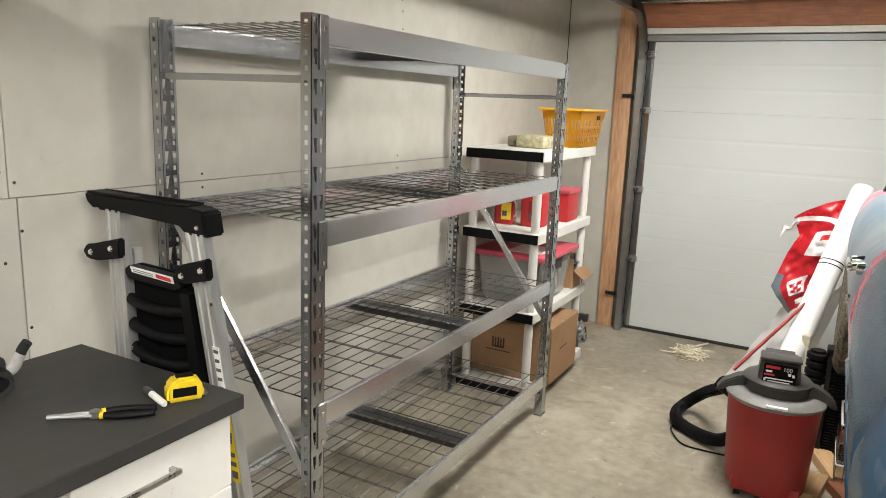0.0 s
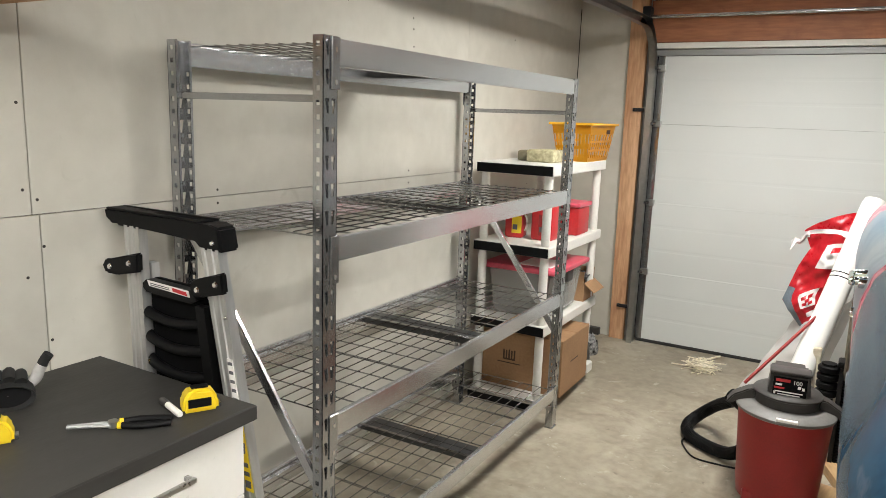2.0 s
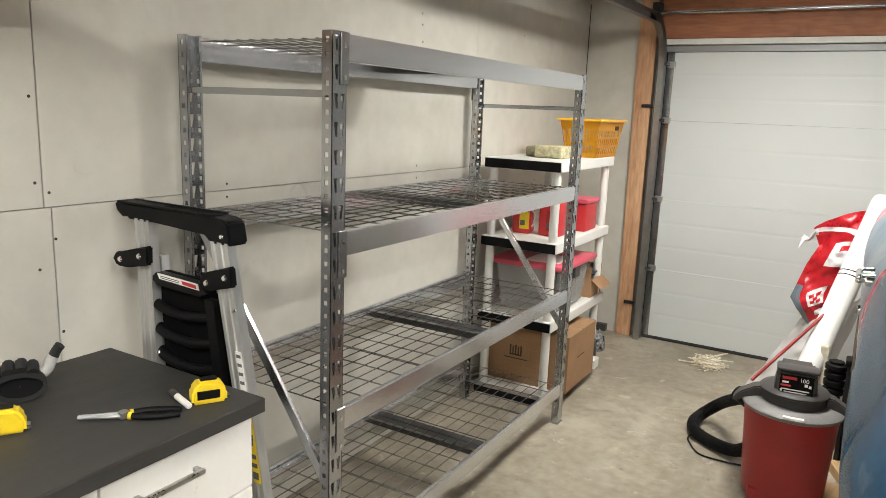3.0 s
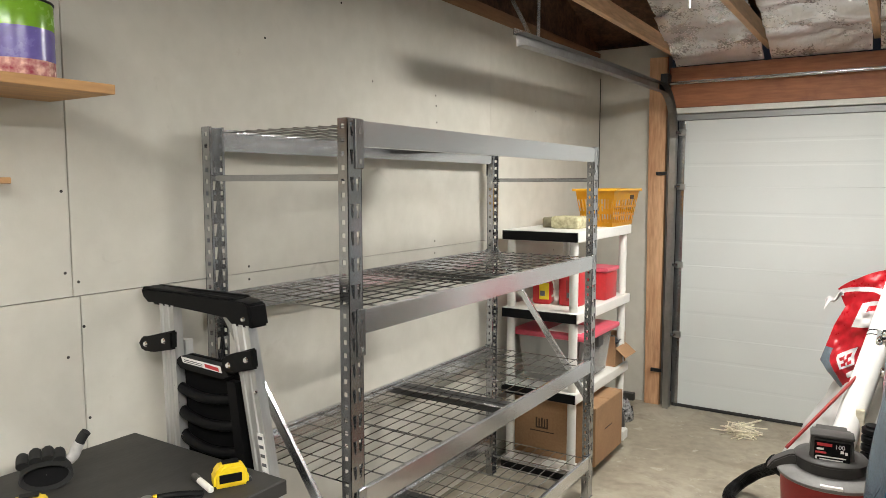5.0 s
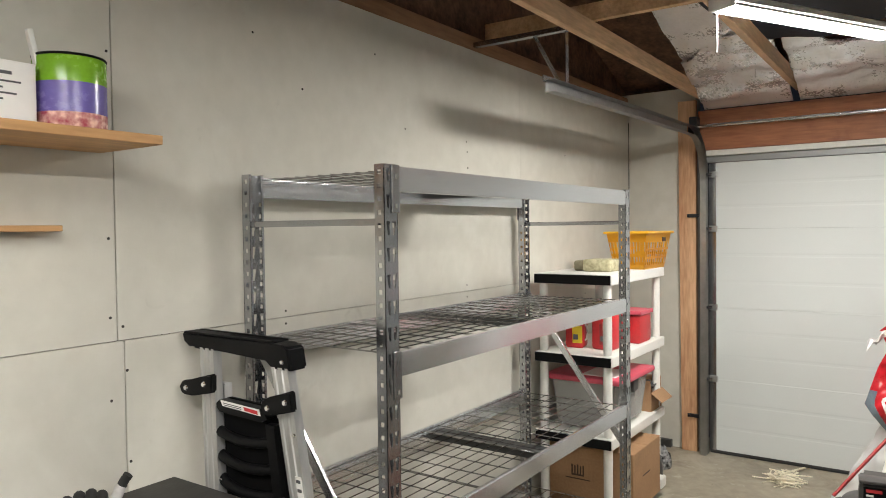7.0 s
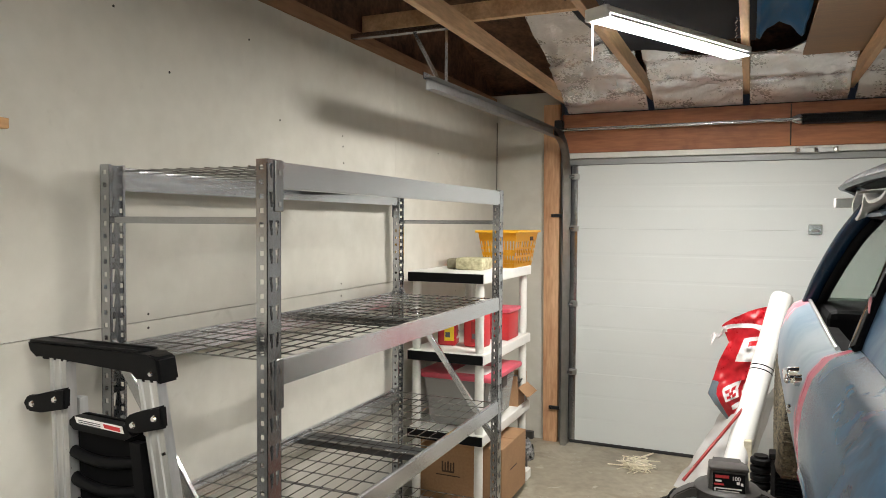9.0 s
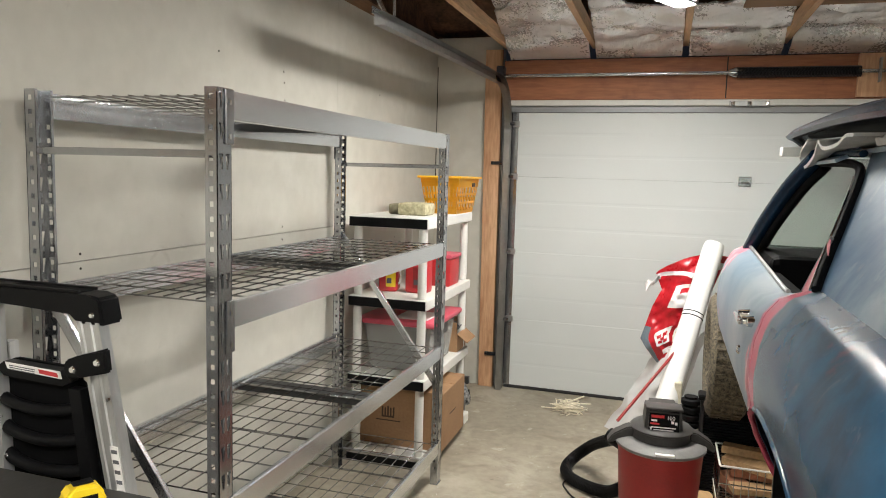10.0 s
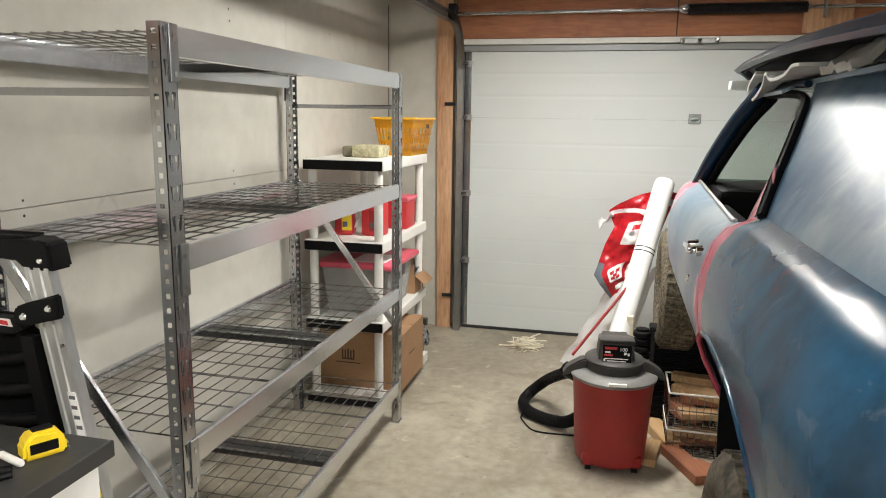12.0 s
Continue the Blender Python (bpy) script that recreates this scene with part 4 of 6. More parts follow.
# ---- step ladder between worktop and rack ----
def step_ladder():
    t = thing("step_ladder", "folded aluminium step ladder with black plastic platform and hinges", "ladder")
    y = -0.200
    def slab(name, pts, y0, y1, bevel, parent, label="", m=M_BLACK_PL):
        bm = prism(pts, y0, y1, "y")
        bmesh.ops.bevel(bm, geom=bm.edges[:], offset=bevel, segments=2, affect="EDGES")
        return part(name, bm, m, parent, label, smooth=True)
    def rivet(x, z, yy, parent, rad=0.007):
        part("rivet", lathe([(rad, 0), (rad * 0.7, 0.004)], 12, m=Matrix.Translation((x, yy, z)) @ pose(0, 0, 0, 90)), M_CHROME, parent, smooth=True)
    # the grab rail on top: a trough with a raised rim
    top = slab("top_handle", [(0.034, 1.338), (0.470, 1.332), (0.506, 1.326), (0.518, 1.262), (0.432, 1.262), (0.425, 1.290), (0.20, 1.300), (0.19, 1.288), (0.085, 1.290), (0.080, 1.302), (0.046, 1.304)], y - 0.032, y + 0.034, 0.007, t)
    for yy in (y - 0.031, y + 0.023):
        part("rim", box((0.05, yy, 1.333), (0.445, yy + 0.009, 1.3405), 0.003), M_BLACK_PL, top)
    part("recess", box((0.06, y - 0.021, 1.3325), (0.44, y + 0.022, 1.3355)), M_BODYBLACK, top)
    rivet(0.484, 1.285, y - 0.032, top)
    def rail(name, xa, za, xb, zb, w, y0, deep):
        """A channel extrusion with two pressed grooves down its face."""
        bm = bmesh.new()
        d = Vector((xb - xa, zb - za)).normalized()
        n = Vector((-d.y, d.x))
        g = 0.004
        prof = [(-w / 2, deep), (-w / 2, 0), (-w * 0.34, 0), (-w * 0.30, g), (-w * 0.14, g), (-w * 0.10, 0), (w * 0.10, 0), (w * 0.14, g), (w * 0.30, g), (w * 0.34, 0), (w / 2, 0), (w / 2, deep)]
        ra = [bm.verts.new((xa + n.x * u, y0 + q, za + n.y * u)) for u, q in prof]
        rb = [bm.verts.new((xb + n.x * u, y0 + q, zb + n.y * u)) for u, q in prof]
        for k in range(len(prof)):
            k2 = (k + 1) % len(prof)
            bm.faces.new((ra[k], ra[k2], rb[k2], rb[k]))
        bm.faces.new(ra)
        bm.faces.new(rb[::-1])
        return part(name, bm, M_ALU, t)
    rail("front_rail", 0.466, 1.275, 0.704, 0.0, 0.062, y - 0.028, 0.030)
    rail("rear_rail", 0.435, 1.175, 0.630, 0.0, 0.050, y + 0.006, 0.026)
    rail("front_rail", 0.152, 1.300, 0.195, 0.0, 0.062, y - 0.028, 0.030)
    rail("rear_rail", 0.168, 1.185, 0.225, 0.0, 0.046, y + 0.006, 0.026)
    for pts, sc in (([(0.414, 1.160), (0.422, 1.180), (0.456, 1.186), (0.486, 1.200), (0.536, 1.216), (0.542, 1.160), (0.456, 1.138), (0.422, 1.138)], ((0.444, 1.158), (0.514, 1.182))),
                    ([(0.045, 1.172), (0.060, 1.192), (0.110, 1.196), (0.150, 1.212), (0.206, 1.226), (0.204, 1.170), (0.110, 1.150), (0.060, 1.150)], ((0.082, 1.172), (0.168, 1.192)))):
        h = slab("hinge", pts, y - 0.052, y - 0.030, 0.005, t)
        for sx, sz in sc:
            rivet(sx, sz, y - 0.052, h, 0.009)
    # the folded platform: a moulded tray with deep curved ribs between raised sides
    lean = 0.135
    def px(x, z):
        return x - 0.018 + (1.12 - z) * lean
    pl = slab("platform", [(px(0.150, 1.09), 1.09), (px(0.160, 1.115), 1.115), (px(0.225, 1.148), 1.148), (px(0.40, 1.143), 1.143), (px(0.462, 1.11), 1.11), (px(0.462, 0.62), 0.62), (px(0.150, 0.62), 0.62)], y + 0.004, y + 0.024, 0.006, t, "black moulded platform", M_BODYBLACK)
    for xa, xb in ((0.150, 0.176), (0.415, 0.450)):
        part("side_wall", prism([(px(xa, 1.10), 1.10), (px(xb, 1.10), 1.10), (px(xb, 0.62), 0.62), (px(xa, 0.62), 0.62)], y - 0.022, y + 0.0035, "y"), M_BLACK_PL, pl)
    part("top_lip", prism([(px(0.20, 1.13), 1.128), (px(0.225, 1.146), 1.146), (px(0.40, 1.141), 1.141), (px(0.43, 1.12), 1.118), (px(0.40, 1.11), 1.104), (px(0.22, 1.11), 1.110)], y - 0.024, y + 0.0035, "y"), M_BLACK_PL, pl)
    for k in range(6):
        z = 1.045 - 0.075 * k
        pts = spline([(px(0.176, z), y - 0.006, z + 0.014), (px(0.21, z), y - 0.013, z), (px(0.29, z), y - 0.017, z - 0.010), (px(0.36, z), y - 0.013, z - 0.008), (px(0.416, z), y - 0.006, z + 0.002)], 6)
        part("rib", pipe(pts, 0.016, 10, flat=0.9), M_BLACK_PL, pl, smooth=True)
    part("label", prism([(px(0.232, 1.143), 1.146), (px(0.40, 1.136), 1.140), (px(0.403, 1.118), 1.122), (px(0.238, 1.128), 1.130)], y - 0.0262, y - 0.0245, "y"), M_PAPER, pl, "white warning label")
    part("label_mark", prism([(px(0.335, 1.136), 1.139), (px(0.392, 1.132), 1.1355), (px(0.394, 1.122), 1.125), (px(0.338, 1.126), 1.129)], y - 0.0272, y - 0.0264, "y"), M_RED_PL, pl)
    for k in range(3):
        z = 1.140 - 0.005 * k
        part("label_bar", prism([(px(0.246, z), z), (px(0.325, z), z - 0.003), (px(0.325, z), z - 0.005), (px(0.246, z), z - 0.002)], y - 0.0272, y - 0.0264, "y"), M_INK, pl)
    for z in (1.005, 0.905):
        rivet(px(0.190, z), z, y - 0.022, pl, 0.006)
    def rx(z):
        return 0.466 + (1.275 - z) * 0.1867
    part("warning_label", prism([(rx(0.98) + 0.004, 0.98), (rx(0.98) + 0.026, 0.98), (rx(0.85) + 0.026, 0.85), (rx(0.85) + 0.004, 0.85)], y - 0.0305, y - 0.0290, "y"), M_PAPER, t, "paper label on the rail")
    for k in range(5):
        z = 0.972 - 0.024 * k
        part("label_bar", prism([(rx(z) + 0.007, z), (rx(z) + 0.023, z), (rx(z) + 0.024, z - 0.009), (rx(z) + 0.008, z - 0.009)], y - 0.0312, y - 0.0306, "y"), M_INK, t)
    yl = part("yellow_label", prism([(rx(0.80) + 0.002, 0.80), (rx(0.80) + 0.028, 0.80), (rx(0.62) + 0.028, 0.62), (rx(0.62) + 0.002, 0.62)], y - 0.0305, y - 0.0290, "y"), M_YELLOW, t, "yellow and black warning label")
    for z, h in ((0.755, 0.03), (0.70, 0.012), (0.675, 0.012), (0.65, 0.02)):
        part("label_bar", prism([(rx(z) + 0.005, z), (rx(z) + 0.025, z), (rx(z) + 0.026, z - h), (rx(z) + 0.006, z - h)], y - 0.0312, y - 0.0306, "y"), M_INK, yl)
    rivet(0.522, 1.09, y - 0.028, t, 0.006)
    for xx in (0.704, 0.630, 0.200):
        part("foot", box((xx - 0.034, y - 0.042, 0), (xx + 0.034, y + 0.034, 0.035), 0.006), M_BLACK_PL, t)


step_ladder()


# ---- wall shelves over the worktop ----
def wall_shelves():
    s = thing("wall_shelf", "pale wooden wall shelf board", "shelf", "wall shelves")
    part("board", box((0.002, -1.75, 1.868), (0.30, -0.455, 1.892), 0.002), M_SHELF_OAK, s)
    s2 = thing("wall_shelf", "narrow wooden ledge on the drywall", "shelf", "wall shelves")
    part("board", box((0.002, -1.75, 1.648), (0.06, -0.595, 1.664), 0.002), M_SHELF_OAK, s2)
    c = thing("paint_can", "tall can with a green and purple floral label", "can", at=pose(0.125, -0.60, 1.892))
    part("can_body", lathe([(0.083, 0), (0.085, 0.004), (0.085, 0.055)], 36), M_FLOWER, c, "floral printed band", smooth=True)
    part("label_band", lathe([(0.0852, 0.05), (0.0852, 0.13)], 36), M_PURPLE, c, "purple label", smooth=True)
    part("green_band", lathe([(0.0854, 0.125), (0.0854, 0.185), (0.083, 0.19)], 36), M_GREEN, c, "green label", smooth=True)
    part("rim", pipe([(0.084 * math.cos(k * math.pi / 16), 0.084 * math.sin(k * math.pi / 16), 0.192) for k in range(32)], 0.0035, 6, True), M_BLACK_PL, c, smooth=True)
    part("stirrer", box((-0.01, -0.05, 0.15), (0.006, -0.036, 0.265), 0.002, m=pose(0, 0, 0, 12, 0, 0)), M_WHITE_PL, c, "white stirring stick")
    b = thing("white_carton", "small white printed carton on the shelf", "carton")
    part("carton_body", box((0.10, -0.885, 1.892), (0.16, -0.70, 2.05), 0.002), M_PAPER, b)
    for k, (w, z) in enumerate(((0.10, 2.02), (0.12, 2.0), (0.08, 1.985), (0.11, 1.972), (0.08, 1.958), (0.05, 1.945))):
        part("print_bar", box((0.160, -0.855, z - (0.004 if k == 0 else 0.0022)), (0.1606, -0.855 + w, z + (0.004 if k == 0 else 0.0022))), M_INK, b)
    d = tagged(part("brown_carton", box((0.04, -1.05, 1.892), (0.2, -0.905, 2.11), 0.004), M_CARD), "brown carton at the end of the shelf", "carton")


wall_shelves()


# ---- white plastic shelving beyond the rack ----
PX0, PX1, PY0, PY1 = 0.078, 0.535, 2.012, 2.90
PLEV = (1.390, 0.950, 0.508, 0.070)


def plastic_shelving():
    s = thing("plastic_shelving", "white plastic shelving unit with black end panels", "shelving unit")
    for z in PLEV:
        sh = part("shelf", box((PX0, PY0 + 0.004, z - 0.058), (PX1, PY1, z), 0.006), M_WHITE_PL, s)
        part("end_panel", box((PX0 + 0.004, PY0 - 0.004, z - 0.055), (PX1 - 0.004, PY0 + 0.0035, z - 0.004), 0.002), M_BLACK_PL, sh, "black end panel")
    for x in (PX0 + 0.04, PX1 - 0.04):
        for y in (PY0 + 0.045, PY1 - 0.045):
            for a, b in zip(PLEV, PLEV[1:]):
                part("post", lathe([(0.022, b + 0.0005), (0.0245, b + 0.03), (0.0245, a - 0.09), (0.022, a - 0.0585)], 18, m=Matrix.Translation((x, y, 0))), M_WHITE_PL, s, smooth=True)
            part("foot", lathe([(0.026, 0.0), (0.026, PLEV[3] - 0.0585)], 14, m=Matrix.Translation((x, y, 0))), M_WHITE_PL, s)


plastic_shelving()


def basket():
    t = thing("plastic_basket", "orange-yellow plastic basket with slotted sides", "basket", at=pose(0.435, 2.735, PLEV[0], 0, 0, 0))
    H, bot, top = 0.222, (0.092, 0.185), (0.122, 0.235)
    def ring(f):
        a, b = bot[0] + (top[0] - bot[0]) * f, bot[1] + (top[1] - bot[1]) * f
        return a, b, H * f
    part("bottom", box((-bot[0], -bot[1], 0), (bot[0], bot[1], 0.006), 0.002), M_BASKET, t)
    for sx, sy in ((1, 0), (-1, 0), (0, 1), (0, -1)):
        n = 11
        us = [-1.0]
        for k in range(n):
            us += [-1 + 2 * (k + 0.25) / n, -1 + 2 * (k + 0.75) / n]
        us += [1.0]
        def at(u, f):
            a, b, z = ring(f)
            return (sx * a if sx else u * a, sy * b if sy else u * b, z)
        rows = [0.0, 0.10, 0.27, 0.33, 0.50, 0.56, 0.72, 1.0] if sx else [0.0, 0.12, 0.34, 0.42, 0.74, 1.0]
        bm = holed(us, rows, {(i, j) for i in range(1, 2 * n, 2) for j in range(1, len(rows) - 2, 2)}, at)
        bmesh.ops.solidify(bm, geom=bm.faces[:], thickness=0.004)
        part("side", bm, M_BASKET, t)
    a, b, z = ring(1.0)
    rim = bmesh.new()
    for lo, hi in (((-a - 0.014, -b - 0.014), (a + 0.014, -b + 0.002)), ((-a - 0.014, b - 0.002), (a + 0.014, b + 0.014)), ((-a - 0.014, -b + 0.002), (-a + 0.002, b - 0.002)), ((a - 0.002, -b + 0.002), (a + 0.014, b - 0.002))):
        box((*lo, z - 0.01), (*hi, z + 0.004), 0.002, 1, rim)
    part("rim", rim, M_BASKET, t)
    part("tag", box((a - 0.006, 0.07, z - 0.06), (a - 0.001, 0.13, z - 0.035), 0.001, 1), M_PRINT, t, "small dark printed tag")


basket()
tagged(part("sponge", box((0.27, 2.24, PLEV[0]), (0.44, 2.42, PLEV[0] + 0.07), 0.015, m=None), M_FOAM, smooth=True), "pale olive foam block on the top shelf", "foam block")
tagged(part("sponge", box((0.19, 2.30, PLEV[0]), (0.262, 2.42, PLEV[0] + 0.06), 0.012), M_FOAM_D, smooth=True), "dark brown foam block on the top shelf", "foam block")


def jug(x, y, w, h, rz, label, paper, grip=True):
    t = thing("jug", label, "jug", "jugs", pose(x, y, PLEV[1], 0, 0, rz))
    b = box((-w / 2, -0.055, 0), (w / 2, 0.055, h), 0.018, 3)
    part("jug_body", b, M_RED_PL, t, smooth=True)
    part("label", box((-w * 0.1, -0.057, 0.03), (w * 0.42, -0.0552, h * 0.75), 0.001, 1), paper, t, "printed label")
    part("label_bars", box((-w * 0.05, -0.0578, 0.05), (w * 0.2, -0.0571, 0.08)), M_INK, t)
    part("cap", lathe([(0.022, h), (0.022, h + 0.03)], 14), M_BLACK_PL, t)
    if grip:
        part("handle", pipe(spline([(w * 0.42, -0.02, 0.04), (w * 0.62, -0.03, 0.06), (w * 0.62, -0.03, h * 0.7), (w * 0.4, -0.02, h * 0.86)], 5), 0.006, 8), M_WHITE_PL, t, "white handle", smooth=True)


jug(0.225, 2.26, 0.11, 0.17, 10, "red jug with a yellow label and white handle", M_YELLOW)
jug(0.40, 2.27, 0.13, 0.20, -4, "dark red jug with a dark printed label", M_VACRED, False)
rb = thing("red_box", "bright red plastic box on the shelf", "box")
part("box_body", box((0.36, 2.52, PLEV[1] + 0.0), (0.51, 2.72, PLEV[1] + 0.17), 0.012), M_RED_PL, rb, smooth=True)
part("lid", box((0.35, 2.51, PLEV[1] + 0.1705), (0.52, 2.73, PLEV[1] + 0.195), 0.006), M_PINKLID, rb)


def tub():
    t = thing("storage_tub", "clear plastic storage tub with a pink-red lid", "storage tub", at=pose(0.325, 2.37, PLEV[2]))
    bm = bmesh.new()
    lo = [bm.verts.new((x, y, 0.003)) for x, y in ((-0.17, -0.22), (0.17, -0.22), (0.17, 0.22), (-0.17, 0.22))]
    hi = [bm.verts.new((x, y, 0.27)) for x, y in ((-0.2, -0.25), (0.2, -0.25), (0.2, 0.25), (-0.2, 0.25))]
    bm.faces.new(lo[::-1])
    for k in range(4):
        bm.faces.new((lo[k], lo[(k + 1) % 4], hi[(k + 1) % 4], hi[k]))
    bmesh.ops.bevel(bm, geom=bm.edges[:], offset=0.02, segments=2, affect="EDGES")
    bmesh.ops.solidify(bm, geom=bm.faces[:], thickness=0.003)
    part("tub_body", bm, M_CLEARTUB, t, smooth=True)
    part("lid", box((-0.235, -0.275, 0.272), (0.235, 0.275, 0.305), 0.012), M_PINKLID, t, "pink-red snap lid", smooth=True)
    part("latch", box((0.195, -0.04, 0.2), (0.215, 0.04, 0.285), 0.005), M_VACGREY, t)
    part("contents", box((-0.15, -0.19, 0.006), (0.15, 0.19, 0.2), 0.03), M_VACGREY, t, "dark contents seen through the plastic", smooth=True)
    tagged(part("loose_paper", box((0.30, 2.15, PLEV[2] + 0.3055), (0.5, 2.38, PLEV[2] + 0.31), 0.001, 1), M_PAPER), "white papers on the tub lid", "paper")


tub()


def open_carton():
    t = thing("open_carton", "small open cardboard carton with bent flap", "carton", at=pose(0.44, 2.80, PLEV[2], 0, 0, 0))
    w, d, h, k = 0.075, 0.10, 0.19, 0.004
    for n, lo, hi in (("bottom", (-w, -d, 0), (w, d, k)), ("side", (-w, -d, k), (-w + k, d, h)), ("side", (w - k, -d, k), (w, d, h * 0.62)), ("side", (-w + k, -d, k), (w - k, -d + k, h)), ("side", (-w + k, d - k, k), (w - k, d, h))):
        part(n, box(lo, hi), M_CARD, t)
    part("flap", box((0, -d, -0.002), (0.085, d, 0.002), m=pose(w, 0, h * 0.62, 0, 38, 0)), M_CARD, t)
    part("contents", sheet(lambda u, v: (-w + 0.01 + (2 * w - 0.02) * u, -d + 0.01 + (2 * d - 0.02) * v, h * 0.8 + 0.05 * noise.noise(Vector((u * 4, v * 4, 7)))), 14, 14, 0.004), M_DARKPLASTIC_BAG, t, smooth=True)


open_carton()


def big_carton():
    t = thing("cardboard_box", "large brown shipping carton with dark printed mark", "cardboard box")
    x0, x1, y0, y1, z0, z1 = 0.10, 0.60, 2.15, 2.60, PLEV[3], 0.405
    bm = box((x0, y0, z0), (x1, y1, z1 - 0.004), 0.004)
    part("carton_body", bm, M_CARD, t)
    for a, b in (((x0, y0, z1 - 0.0038), (x1, (y0 + y1) / 2 - 0.002, z1)), ((x0, (y0 + y1) / 2 + 0.002, z1 - 0.0038), (x1, y1, z1))):
        part("flap", box(a, b, 0.001, 1), M_CARD, t)
    # a crest drawn as plain strokes
    cx, cz = 0.275, 0.265
    for dx, w, h in ((-0.034, 0.010, 0.06), (-0.017, 0.009, 0.05), (0.0, 0.010, 0.064), (0.017, 0.009, 0.05), (0.034, 0.010, 0.06)):
        part("printed_mark", box((cx + dx - w / 2, y0 - 0.0006, cz - h / 2), (cx + dx + w / 2, y0 - 0.0001, cz + h / 2)), M_PRINT, t)
    part("printed_mark", box((cx - 0.036, y0 - 0.0006, cz - 0.032), (cx + 0.036, y0 - 0.0001, cz - 0.022)), M_PRINT, t)
    part("printed_bar", box((cx - 0.075, y0 - 0.0006, cz - 0.052), (cx + 0.075, y0 - 0.0001, cz - 0.046)), M_PRINT, t)
    part("printed_bar", box((x1 + 0.0001, 2.30, 0.245), (x1 + 0.0006, 2.42, 0.252)), M_PRINT, t)


big_carton()
tagged(part("white_block", box((0.48, 2.63, PLEV[3]), (0.60, 2.72, PLEV[3] + 0.06), 0.006), M_WHITE_PL), "white block on the bottom shelf", "block")
for k, (x, y, s, mm) in enumerate(((0.47, 2.79, 0.10, M_DARKPLASTIC_BAG), (0.40, 3.24, 0.085, M_GREYFILM))):
    tagged(part("rag_heap", sheet(lambda u, v: (x + s * (1.2 - 0.4 * v) * math.cos(u * 6.283) * math.sin(v * 1.57 + 0.01), y + s * math.sin(u * 6.283) * math.sin(v * 1.57 + 0.01), (PLEV[3] if k == 0 else 0.0) + 0.002 + s * (1.7 if k else 2.2) * math.cos(v * 1.57) * (0.8 + 0.5 * noise.noise(Vector((u * 5, v * 5, k))))), 26, 14), mm, smooth=True), "crumpled dark plastic wrap on the bottom shelf" if k == 0 else "crumpled grey plastic film on the concrete", "plastic wrap")
tagged(part("baseboard_scrap", box((0.12, DOOR_Y - 0.05, 0), (0.33, DOOR_Y - 0.004, 0.055), 0.004), M_DARK_PANEL), "dark strip along the wall foot", "strip")


